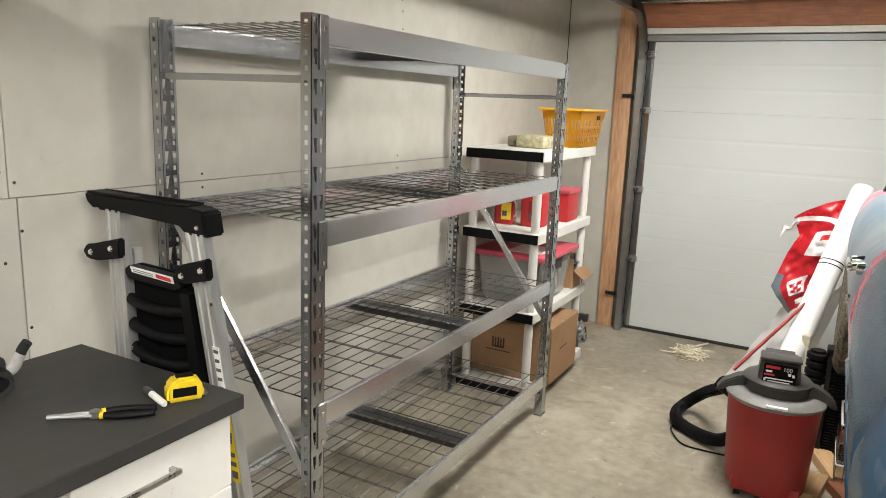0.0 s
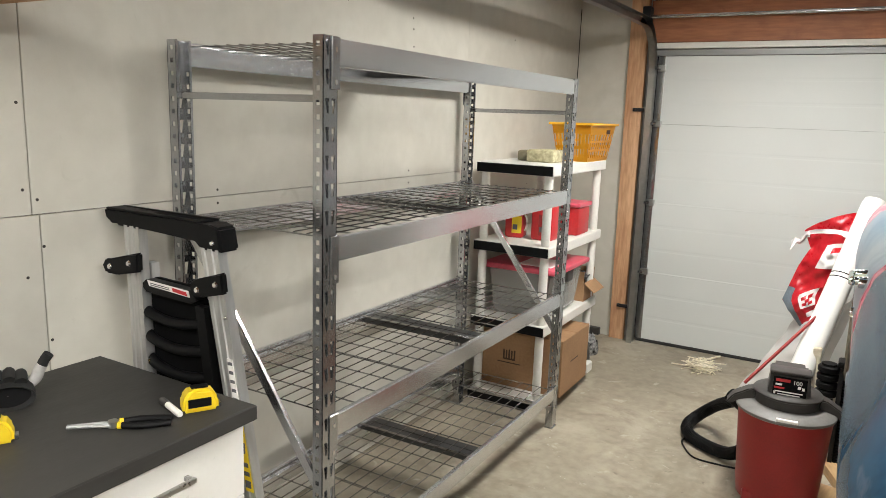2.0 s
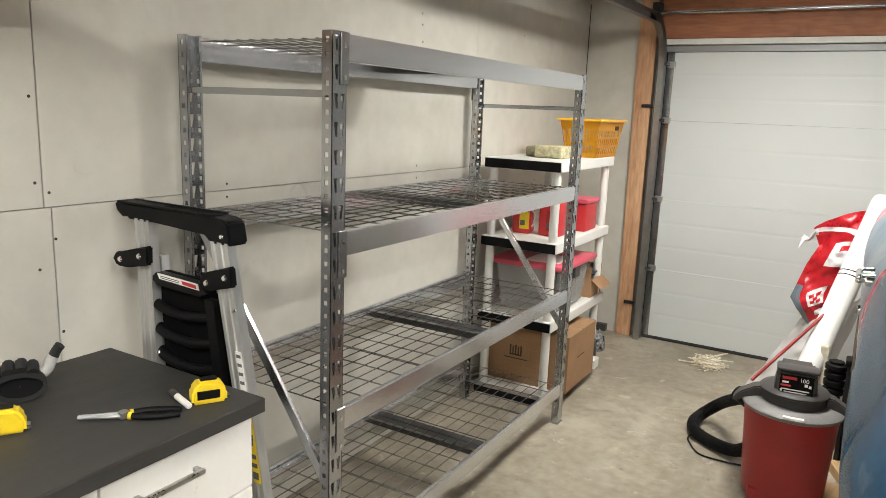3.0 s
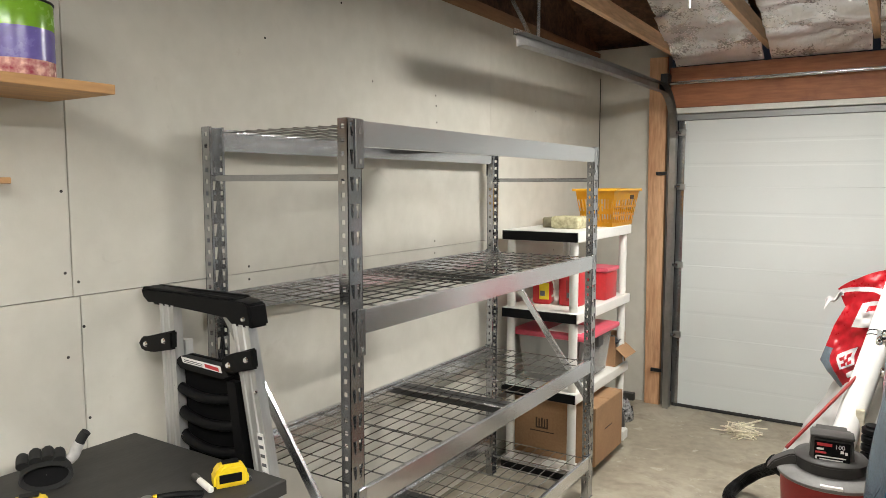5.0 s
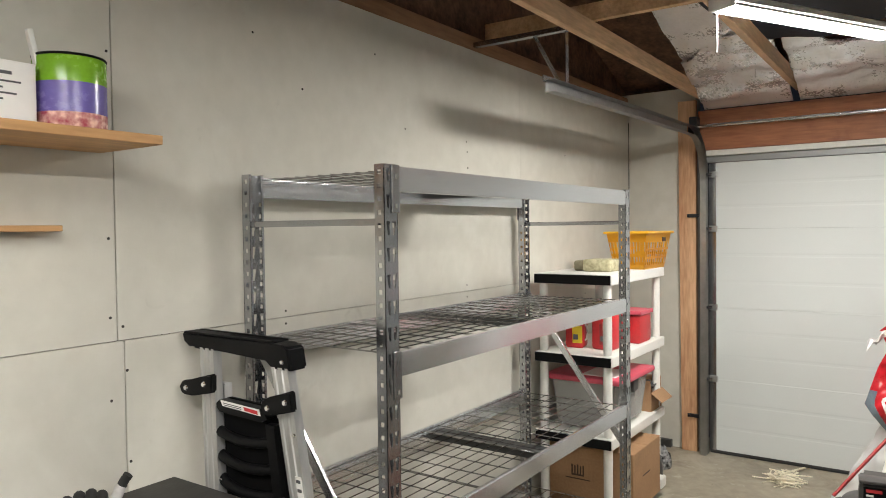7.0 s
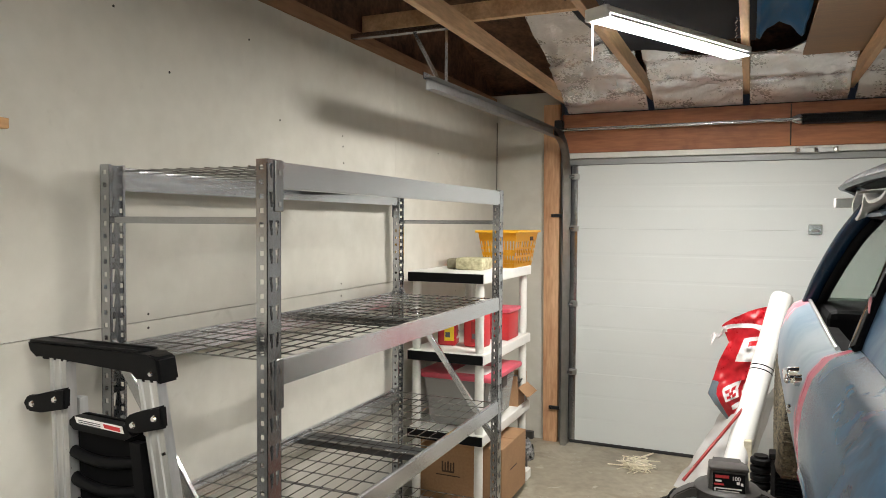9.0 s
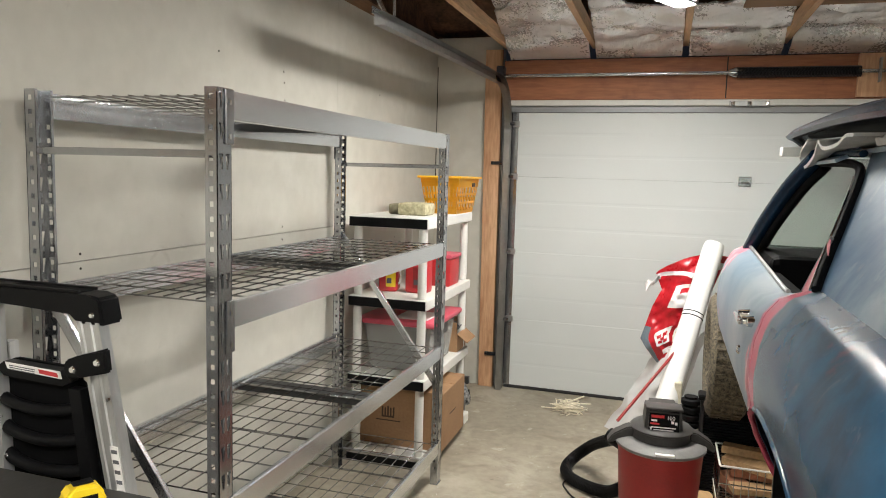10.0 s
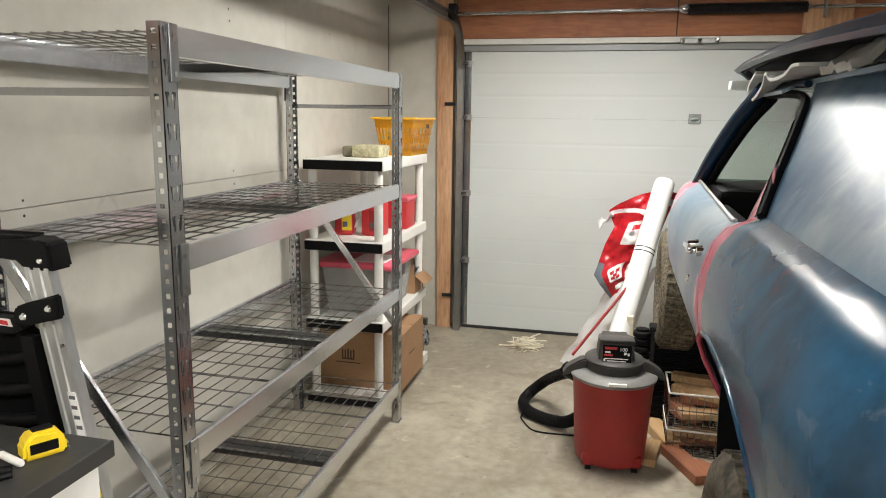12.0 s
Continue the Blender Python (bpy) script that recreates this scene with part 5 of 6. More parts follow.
# ---- shop vacuum ----
def shop_vac():
    v = thing("shop_vacuum", "red wet and dry shop vacuum with grey motor head", "vacuum cleaner", at=pose(1.764, 1.760, 0, 0, 0, 6))
    part("drum", lathe([(0.154, 0.032), (0.162, 0.037), (0.166, 0.07), (0.186, 0.40), (0.190, 0.435)], 48), M_VACRED, v, "red plastic drum", smooth=True)
    part("rim_band", lathe([(0.192, 0.430), (0.199, 0.435), (0.200, 0.446), (0.185, 0.458), (0.15, 0.468)], 48), M_VACBAND, v, "pale grey lid rim", smooth=True)
    part("label_strip", box((-0.04, -0.198, 0.447), (0.04, -0.178, 0.4585), 0.001, 1, m=pose(0, 0, 0, 0, 0, 0)), M_PAPER, v)
    part("collar", lathe([(0.128, 0.465), (0.126, 0.50), (0.128, 0.506), (0.136, 0.510), (0.138, 0.518), (0.130, 0.526), (0.10, 0.532)], 48), M_VACGREY, v, smooth=True)
    head = bmesh.new()
    lo = [head.verts.new(p) for p in ((-0.083, -0.098, 0.520), (0.083, -0.098, 0.520), (0.080, 0.09, 0.520), (-0.080, 0.09, 0.520))]
    hi = [head.verts.new(p) for p in ((-0.076, -0.080, 0.622), (0.076, -0.080, 0.622), (0.070, 0.08, 0.626), (-0.070, 0.08, 0.626))]
    head.faces.new(lo[::-1])
    head.faces.new(hi)
    for k in range(4):
        head.faces.new((lo[k], lo[(k + 1) % 4], hi[(k + 1) % 4], hi[k]))
    bmesh.ops.bevel(head, geom=head.edges[:], offset=0.014, segments=3, affect="EDGES")
    hd = part("motor_head", head, M_VACGREY, v, "dark grey motor housing", smooth=True)
    part("handle_lip", box((-0.080, -0.088, 0.616), (0.080, 0.0, 0.630), 0.006), M_VACGREY, hd, smooth=True)
    tilt = math.degrees(math.atan2(0.02, 0.12))
    face = Matrix.Translation((0, -0.0905, 0.567)) @ pose(0, 0, 0, 90 - tilt, 0, 0)
    lab = part("control_label", box((-0.064, -0.038, 0.001), (0.064, 0.038, 0.003), 0.0006, 1, m=face), M_BODYBLACK, hd, "black label with red and white print")
    for x0, x1, y0, y1, mm in ((-0.055, 0.0, 0.018, 0.03, M_RED_PL), (-0.055, -0.03, 0.002, 0.010, M_PAPER), (-0.06, -0.02, -0.012, -0.004, M_RED_PL), (-0.055, 0.05, -0.026, -0.021, M_PAPER), (-0.06, -0.052, -0.036, -0.024, M_PAPER), (-0.045, 0.04, -0.036, -0.032, M_PAPER), (0.03, 0.042, -0.004, 0.008, M_PAPER), (0.046, 0.056, -0.008, 0.004, M_PAPER)):
        part("printed_bar", box((x0, y0, 0.003), (x1, y1, 0.0036), m=face), mm, lab)
    txt = bpy.data.curves.new("printed_number", "FONT")
    txt.body, txt.size, txt.extrude = "100", 0.024, 0.0003
    txt.materials.append(M_PAPER)
    to = new("printed_number", txt)
    to.parent = lab
    to.matrix_basis = face @ Matrix.Translation((0.010, 0.012, 0.0036))
    for s in (-1, 1):
        lug = prism([(0.12, 0.470), (0.125, 0.512), (0.150, 0.512), (0.215, 0.472), (0.240, 0.432), (0.215, 0.428), (0.19, 0.462)], -0.035, 0.035, "y")
        bmesh.ops.bevel(lug, geom=lug.edges[:], offset=0.006, segments=2, affect="EDGES")
        if s < 0:
            bmesh.ops.scale(lug, vec=(-1, 1, 1), verts=lug.verts)
        part("latch", lug, M_VACGREY, v, smooth=True)
    for k in range(4):
        a = math.pi / 4 + k * math.pi / 2
        c = (0.15 * math.cos(a), 0.15 * math.sin(a))
        f = part("caster_foot", box((c[0] - 0.03, c[1] - 0.03, 0.030), (c[0] + 0.03, c[1] + 0.03, 0.085), 0.012), M_VACRED, v, smooth=True)
        part("caster_wheel", rod((c[0] - 0.012, c[1], 0.018), (c[0] + 0.012, c[1], 0.018), 0.018, 14), M_BLACK_PL, f)
    part("inlet", rod((-0.17, 0.06, 0.40), (-0.225, 0.10, 0.42), 0.034, 18), M_BLACK_PL, v)
    h = thing("vacuum_hose", "black corrugated vacuum hose looped on the floor", "hose", at=pose(0.018, -0.04, 0))
    pts = spline([(1.60, 1.97, 0.14), (1.52, 2.05, 0.06), (1.42, 2.12, 0.034), (1.31, 2.20, 0.034), (1.265, 2.32, 0.034), (1.29, 2.42, 0.055), (1.38, 2.40, 0.145), (1.47, 2.22, 0.255), (1.54, 2.02, 0.35), (1.56, 1.90, 0.395)], 14)
    ribs = []
    for i, p in enumerate(pts):
        ribs.append(p)
    hose = bmesh.new()
    pipe(ribs, 0.029, 12, bm=hose)
    part("hose_tube", hose, M_HOSE, h, smooth=True)
    for i in range(2, len(pts) - 2, 1):
        d = (pts[i + 1] - pts[i - 1]).normalized() * 0.003
        part("rib", rod(pts[i] - d, pts[i] + d, 0.0318, 12), M_BLACK_PL, h)
    part("nozzle", rod((1.552, 1.95, 0.378), (1.52, 2.08, 0.322), 0.036, 14, r2=0.033), M_BLACK_PL, h, "wide black hose coupler")
    tagged(part("power_cord", pipe(spline([(1.60, 1.98, 0.006), (1.50, 1.97, 0.006), (1.38, 1.98, 0.006), (1.31, 2.08, 0.006), (1.29, 2.16, 0.006), (1.34, 2.28, 0.006)], 8), 0.0045, 6), M_BLACK_PL, smooth=True), "thin black power cord on the concrete", "cord")


shop_vac()


# ---- roll, bag, rod and film leaning by the car ----
def roll_and_bag():
    top, foot = Vector((2.012, 2.945, 1.262)), Vector((1.682, 2.19, 0.03))
    t = thing("white_roll", "long white plastic-wrapped roll leaning on the car", "roll")
    d = (top - foot).normalized()
    m = Matrix.Translation(foot) @ d.to_track_quat("Z", "Y").to_matrix().to_4x4()
    ln = (top - foot).length
    part("roll_body", lathe([(0.045, 0.0), (0.058, 0.01), (0.060, 0.3), (0.060, ln - 0.03), (0.055, ln - 0.008), (0.03, ln)], 32, m=m), M_TUBE, t, smooth=True)
    for q in (0.665, 0.682):
        part("tape_band", lathe([(0.0606, q * ln), (0.0606, q * ln + 0.006)], 32, m=m), M_BLACK_PL, t, "black band")
    # the bag: a creased film hanging in folds
    L = [(1.69, 1.06), (1.73, 0.96), (1.68, 0.85), (1.62, 0.65), (1.69, 0.55), (1.80, 0.42)]
    R = [(2.11, 1.175), (2.06, 1.10), (2.00, 0.92), (1.93, 0.74), (1.89, 0.59), (1.82, 0.415)]
    def edge(E, v):
        f = v * (len(E) - 1)
        i = min(int(f), len(E) - 2)
        a, b = E[i], E[i + 1]
        return a[0] + (b[0] - a[0]) * (f - i), a[1] + (b[1] - a[1]) * (f - i)
    def film(u, v, off=0.0):
        (xa, za), (xb, zb) = edge(L, v), edge(R, v)
        x, z = xa + (xb - xa) * u, za + (zb - za) * u + 0.065 * math.sin(u * 3.1) ** 0.8 * max(0, 1 - 1.6 * v)
        p = Vector((x * 5, z * 5, 3))
        fold = 0.035 * noise.noise(p) + 0.024 * noise.noise(p * 2.7) + 0.015 * noise.noise(p * 6)
        return (x, 2.985 - 0.05 * math.sin(u * math.pi) + fold - off, z)
    b = thing("plastic_bag", "crumpled red and white printed plastic sack hanging by the roll", "sack")
    part("sack_film", sheet(film, 36, 60, 0.002), M_BAGRED, b, smooth=True)
    def patch(u0, u1, v0, v1, slant=0.0, off=0.004):
        return sheet(lambda u, v: film(u0 + (u1 - u0) * u, min(1, max(0, v0 + (v1 - v0) * v + slant * u)), off), 18, 12, 0.001)
    part("white_band", patch(0.0, 0.62, 0.015, 0.06, 0.20), M_BAGWHITE, b, "white printed stripe", smooth=True)
    part("white_ear", sheet(lambda u, v: (1.63 + 0.09 * u, 2.98 + 0.03 * noise.noise(Vector((u * 7, v * 5, 1))), 0.965 + 0.03 * v + 0.055 * u + 0.012 * math.sin(9 * u)), 10, 8, 0.002), M_BAGWHITE, b, "torn white corner", smooth=True)
    part("white_panel", patch(0.30, 0.72, 0.26, 0.43, 0.02), M_BAGWHITE, b, "white printed panel", smooth=True)
    part("white_panel", patch(0.86, 0.99, 0.10, 0.2, 0.0), M_BAGWHITE, b, smooth=True)
    mk = part("white_mark", patch(0.26, 0.54, 0.58, 0.70, -0.03), M_BAGWHITE, b, "white printed emblem", smooth=True)
    for u0, u1, v0, v1 in ((0.31, 0.39, 0.60, 0.625), (0.42, 0.49, 0.59, 0.615), (0.31, 0.39, 0.65, 0.675), (0.42, 0.49, 0.64, 0.665), (0.37, 0.44, 0.62, 0.645)):
        part("mark_block", patch(u0, u1, v0, v1, -0.01, 0.006), M_BAGRED, mk, smooth=True)
    part("white_bars", patch(0.36, 0.62, 0.74, 0.785, -0.03), M_BAGWHITE, b, smooth=True)
    part("white_bars", patch(0.60, 0.72, 0.62, 0.68, -0.02), M_BAGWHITE, b, smooth=True)
    part("white_bars", patch(0.56, 0.68, 0.13, 0.20, -0.01), M_BAGWHITE, b, smooth=True)
    part("print_bar", patch(0.42, 0.56, 0.30, 0.335, 0.0, 0.006), M_BAGRED, b, smooth=True)
    part("white_bars", patch(0.62, 0.66, 0.58, 0.66, -0.02), M_BAGWHITE, b, smooth=True)
    part("white_bars", patch(0.7, 0.74, 0.57, 0.65, -0.02), M_BAGWHITE, b, smooth=True)
    part("grey_edge", patch(0.0, 0.14, 0.52, 0.99, 0.02), M_BAGGREY, b, "grey-blue gusset of the sack", smooth=True)
    tagged(part("film_sheet", sheet(lambda u, v: (1.42 + 0.40 * u * (1 - 0.25 * v) + 0.30 * v + 0.02 * noise.noise(Vector((u * 6, v * 5, 0))), 3.12 - 0.08 * v - 0.16 * math.sin(u * 3.1) + 0.05 * noise.noise(Vector((u * 5, v * 6, 4))), 0.004 + 0.74 * v * (0.75 + 0.25 * u)), 30, 30, 0.001), M_FILMSHEET, smooth=True), "milky translucent plastic film slumped to the floor", "plastic film")
    r = thing("red_rod", "thin red rod leaning against the white roll", "rod")
    part("shaft", rod((1.545, 2.24, 0.352), (1.835, 2.56, 0.70), 0.0085, 10), M_VACRED, r, smooth=True)
    s = thing("stick_pile", "loose heap of pale thin wood sticks on the concrete", "stick pile")
    rng = random.Random(4)
    for k in range(64):
        a, ln2 = rng.uniform(0, math.pi), rng.uniform(0.03, 0.075)
        c = Vector((1.155 + rng.gauss(0, 0.04), 3.37 + rng.gauss(0, 0.05), 0.004 + 0.0007 * k))
        dd = Vector((math.cos(a), math.sin(a), rng.uniform(-0.08, 0.08))) * ln2
        dd.z = min(dd.z, c.z - 0.004)
        part("stick", rod(c - dd, c + dd, 0.0042, 5), M_STICK, s)
    part("stick", rod((1.13, 3.36, 0.05), (1.225, 3.68, 0.015), 0.007, 6), M_STICK, s)


roll_and_bag()


# ---- the car on stands ----
CARX = 2.84
CAR_AT = Matrix.Translation((0.158, -0.122, 0.109)) @ Matrix.Diagonal((0.92, 0.92, 0.92, 1))
SIDE = [(2.14, 0.62), (2.09, 0.74), (2.025, 0.86), (1.977, 0.968), (1.951, 1.04), (1.939, 1.12), (1.937, 1.18), (1.944, 1.25), (1.962, 1.33), (1.995, 1.385), (2.05, 1.412)]


def belt(y):
    """The height of the belt line: it dips along the door and kicks up behind it."""
    if y >= 0.71:
        return 1.349 + (y - 0.71) * 0.044
    f = max(0.0, min(1.0, (0.71 - y) / 0.5))
    return 1.349 + 0.066 * f * f * (3 - 2 * f)


def side_x(y, z):
    """How far out the flank stands at a height."""
    if z > 1.2:
        z = 1.2 + (z - 1.2) * 0.212 / (belt(y) - 1.2)
    for (xa, za), (xb, zb) in zip(SIDE, SIDE[1:]):
        if z <= zb or zb == SIDE[-1][1]:
            f = max(0, min(1, (z - za) / (zb - za)))
            x = xa + (xb - xa) * (f * f * (3 - 2 * f) * 0.3 + f * 0.7)
            break
    hip = max(0.0, min(1.0, (0.35 - y) / 0.7))
    bulge = math.exp(-((z - 1.24) / 0.07) ** 2)
    tail = max(0.0, (-0.45 - y) / 0.7)
    return x - 0.018 * hip * hip * (3 - 2 * hip) * bulge + 0.16 * tail * tail


def arch(y, yc=-0.02, a=0.49, z0=0.58, b=0.555):
    a = a * 1.5 if y > yc else a
    q = abs(y - yc) / a
    return z0 + b * (1 - q**2.6) ** (1 / 2.6) if q < 1 else 0.62


def mirrored(bm):
    for v in bm.verts:
        v.co.x = 2 * CARX - v.co.x
    return bm


def car():
    c = thing("car", "two-door coupe in sanded blue-grey primer raised on stands, its nose stripped", "car", at=CAR_AT)
    def flank(y0, y1, low, n, m):
        def f(u, v):
            y = y0 + (y1 - y0) * u
            zb = low(y)
            z = zb + (belt(y) - zb) * v
            return (side_x(y, z), y, z)
        return sheet(f, n, m, 0.012)
    for flip in (False, True):
        fix = mirrored if flip else (lambda b: b)
        door = part("door", fix(flank(0.452, 1.74, lambda y: max(0.66, arch(y)), 70, 26)), M_CAR_DOOR, c, "primered door" if not flip else "", smooth=True)
        quarter = part("quarter_panel", fix(flank(-1.16, 0.446, arch, 90, 28)), M_CAR_REAR, c, smooth=True)
        def sail(u, v):
            yf = 0.265 + 0.385 * v
            y = yf + (-1.1 - yf) * u
            drop = 0.75 * max(0, u - 0.50) ** 1.5
            z = 1.414 + (1.752 - drop * 1.1 - 1.414) * v
            x = 2.052 + (0.172 + 0.055 * min(1, u / 0.35)) * v**1.15 + 0.012 * math.sin(v * 3.14) + 0.05 * max(0, u - 0.5) * v + 0.14 * max(0, u - 0.45) ** 2
            return (x, y, z)
        part("sail_panel", fix(sheet(sail, 40, 20, 0.012)), M_CAR, c, smooth=True)
        pa = part("front_pillar", fix(pipe(spline([(2.05, 1.70, 1.37), (2.075, 1.50, 1.494), (2.12, 1.25, 1.642), (2.165, 1.05, 1.742)], 6), 0.030, 14)), M_CARBLUE, c, "dark windscreen pillar", smooth=True)
        part("roof_rail", fix(pipe(spline([(2.165, 1.06, 1.742), (2.18, 0.85, 1.745), (2.19, 0.60, 1.738), (2.20, 0.72, 1.742)], 6), 0.010, 12)), M_CARBLUE, c, smooth=True)
        part("roof_side", fix(sheet(lambda u, v: (2.150 + 0.062 * v + 0.008 * math.sin(3.1 * v), 1.08 - 0.37 * u, 1.716 + 0.038 * v), 12, 6, 0.01)), M_CAR, c, smooth=True)
        front = [(2.042 + 0.170 * v**1.15 + 0.012 * math.sin(v * 3.14), 0.262 + 0.385 * v, 1.416 + 0.335 * v) for v in (0.0, 0.2, 0.4, 0.6, 0.78)]
        tr = part("window_trim", fix(pipe(spline([(2.165, 1.00, 1.722), (2.186, 0.74, 1.716), (2.188, 0.62, 1.703)] + front[::-1], 6), 0.012, 8)), M_BODYBLACK, c, "black window seal", smooth=True)
        part("chrome_strip", fix(pipe(spline([(x - 0.012, y - 0.004, z) for x, y, z in front], 6), 0.004, 6)), M_CHROME, tr, smooth=True)
        part("belt_strip", fix(pipe([(2.045, 0.64 + 0.053 * k, belt(0.64 + 0.053 * k) + 0.003) for k in range(21)], 0.007, 8)), M_TRACK, door, "worn metal belt strip", smooth=True)
        part("sill_inner", fix(box((2.062, 0.28, 1.20), (2.11, 1.70, 1.335), 0.004)), M_BODYBLACK, door)
        if not flip:
            hx = side_x(0.656, 1.268)
            h = part("door_handle", box((hx - 0.040, 0.585, 1.259), (hx - 0.024, 0.735, 1.275), 0.007, 3), M_CHROME, door, "chrome door handle", smooth=True)
            for y in (0.615, 0.725):
                part("handle_base", lathe([(0.015, 0), (0.010, 0.03)], 14, m=Matrix.Translation((hx + 0.004, y, 1.268)) @ pose(0, 0, 0, 0, -90, 0)), M_CHROME, h, smooth=True)
            part("push_button", lathe([(0.013, 0), (0.013, 0.018), (0.008, 0.021)], 14, m=Matrix.Translation((hx + 0.002, 0.575, 1.27)) @ pose(0, 0, 0, 0, -90, 0)), M_CHROME, h, smooth=True)
            part("key_lock", lathe([(0.014, 0), (0.014, 0.01), (0.009, 0.014)], 14, m=Matrix.Translation((side_x(0.70, 1.165) + 0.004, 0.70, 1.165)) @ pose(0, 0, 0, 0, -90, 0)), M_CHROME, door, smooth=True)
            part("wheel_lip", pipe([(side_x(y, arch(y)) + 0.002, y, arch(y)) for y in [-0.505 + 1.25 * k / 60 for k in range(61)]], 0.008, 8), M_CAR_REAR, quarter, smooth=True)
    part("roof", sheet(lambda u, v: (2.205 + (2 * CARX - 4.41) * u, 1.06 - 2.1 * v, 1.752 + 0.045 * math.sin(math.pi * u) - 0.7 * max(0, v - 0.6) ** 1.5), 24, 24, 0.012), M_CAR, c, smooth=True)
    part("tail_panel", box((2.10, -1.175, 0.70), (2 * CARX - 2.10, -1.155, 1.42), 0.008), M_CAR, c)
    ga, gb, gc = Vector((2.074, 0.60, 1.362)), Vector((2.064, 0.30, 1.412)), Vector((2.082, 0.345, 1.53))
    qg = part("quarter_glass", sheet(lambda u, v: ga.lerp(gb.lerp(gc, v), 0.02 + 0.98 * u), 6, 4, 0.004), M_FILLER, c, "pink-tinted quarter window piece")
    part("glass_edge", pipe([ga, gc], 0.0055, 6), M_TRACK, qg, "worn metal edge strip")
    part("pillar_inner", pipe(spline([(2.085, 1.655, 1.37), (2.108, 1.465, 1.484), (2.152, 1.215, 1.630), (2.19, 1.05, 1.712)], 6), 0.017, 12), M_BODYBLACK, c, "bare black inner pillar", smooth=True)
    part("cabin", box((2.14, -1.0, 0.62), (2 * CARX - 2.14, 1.75, 1.20), 0.03), M_BODYBLACK, c, "black stripped cabin")
    part("dashboard", box((2.075, 1.25, 1.19), (2 * CARX - 2.075, 1.80, 1.392), 0.03), M_BODYBLACK, c)
    ws = part("windscreen", sheet(lambda u, v: (2.10 + 0.08 * v + (2 * CARX - 4.20 - 0.16 * v) * u, 1.66 - 0.58 * v + 0.06 * math.sin(math.pi * u), 1.395 + 0.345 * v), 12, 6, 0.004), M_WINDSCREEN, c, "pale green windscreen glass", smooth=True)
    ws.visible_shadow = False
    part("wheel_house", sheet(lambda u, v: (2.03 + 0.28 * v, -0.02 + 0.50 * math.cos(math.pi * u) + 0.30 * math.sin(math.pi * u) * max(0, math.cos(math.pi * u)) , 0.62 + 0.555 * math.sin(math.pi * u)), 24, 4, 0.01), M_BODYBLACK, c)
    part("wheel_house_wall", box((2.30, -0.6, 0.62), (2.32, 0.62, 1.22)), M_BODYBLACK, c)
    part("firewall", box((2.16, 1.76, 0.62), (2 * CARX - 2.16, 1.84, 1.36), 0.02), M_BODYBLACK, c)
    part("frame_rail", box((2.28, 1.7, 0.60), (2.38, 3.3, 0.72), 0.008), M_BODYBLACK, c)
    part("frame_rail", box((2 * CARX - 2.38, 1.7, 0.60), (2 * CARX - 2.28, 3.3, 0.72), 0.008), M_BODYBLACK, c)
    for x, y in ((2.45, 0.75), (2 * CARX - 2.45, 0.75), (2.45, -0.9), (2 * CARX - 2.45, -0.9)):
        part("jack_stand", rod((x, y, -0.118), (x, y, 0.63), 0.11, 4, r2=0.03), M_BLACK_STEEL, c)
    def wheel(x, y, z, r, w, m, name, rim=True, turn=0):
        e = part(name, lathe([(r * 0.60, -w * 0.36), (r * 0.66, -w * 0.46), (r * 0.82, -w * 0.52), (r * 0.94, -w * 0.47), (r, -w * 0.38), (r, w * 0.38), (r * 0.94, w * 0.47), (r * 0.82, w * 0.52), (r * 0.66, w * 0.46), (r * 0.60, w * 0.36)], 56, caps=False, m=pose(x, y, z, 0, 90, turn)), m, c, "worn black tyre", smooth=True)
        # tread blocks
        n = 44
        for k in range(n):
            a = 2 * math.pi * k / n
            for row in (-1, 0, 1):
                bm = box((-0.011, -w * 0.11, 0), (0.011, w * 0.11, 0.009), m=pose(x, y, z, 0, 90, turn) @ pose(0, 0, 0, 0, 0, math.degrees(a + row * 0.05)) @ Matrix.Translation((r - 0.001, 0, row * w * 0.26)) @ pose(0, 0, 0, 0, 90, 0) @ pose(0, 0, 0, 0, 0, 90))
                blocks.append(bm)
        tread = bmesh.new()
        for bm in blocks:
            join(tread, bm)
        blocks.clear()
        tagged(part("tread", tread, m, e), kind="stuff")
        part("rim", lathe([(0.03, -0.02), (r * 0.3, -0.03), (r * 0.5, -0.01), (r * 0.6, -w * 0.3), (r * 0.62, -w * 0.36), (r * 0.62, w * 0.3), (0.03, w * 0.3)], 40, m=pose(x, y, z, 0, 90, turn)), M_TRACK, e, "grey steel rim", smooth=True)
        return e
    blocks = []
    rear = wheel(2.075, 0.05, 0.545, 0.335, 0.205, M_RUBBER, "wheel")
    for k in range(4):
        a = math.radians(150 + 9 * k)
        part("raised_letter", box((1.9665, -0.010, -0.016), (1.969, 0.010, 0.016), m=pose(0, 0.05, 0.545, 0, 0, 0) @ pose(0, 0, 0, math.degrees(a) - 90, 0, 0) @ Matrix.Translation((0, 0, 0.262))), M_PAPER, rear)
    wheel(2.070, 2.60, 0.70, 0.335, 0.205, M_RUBBER_DUSTY, "wheel")


car()


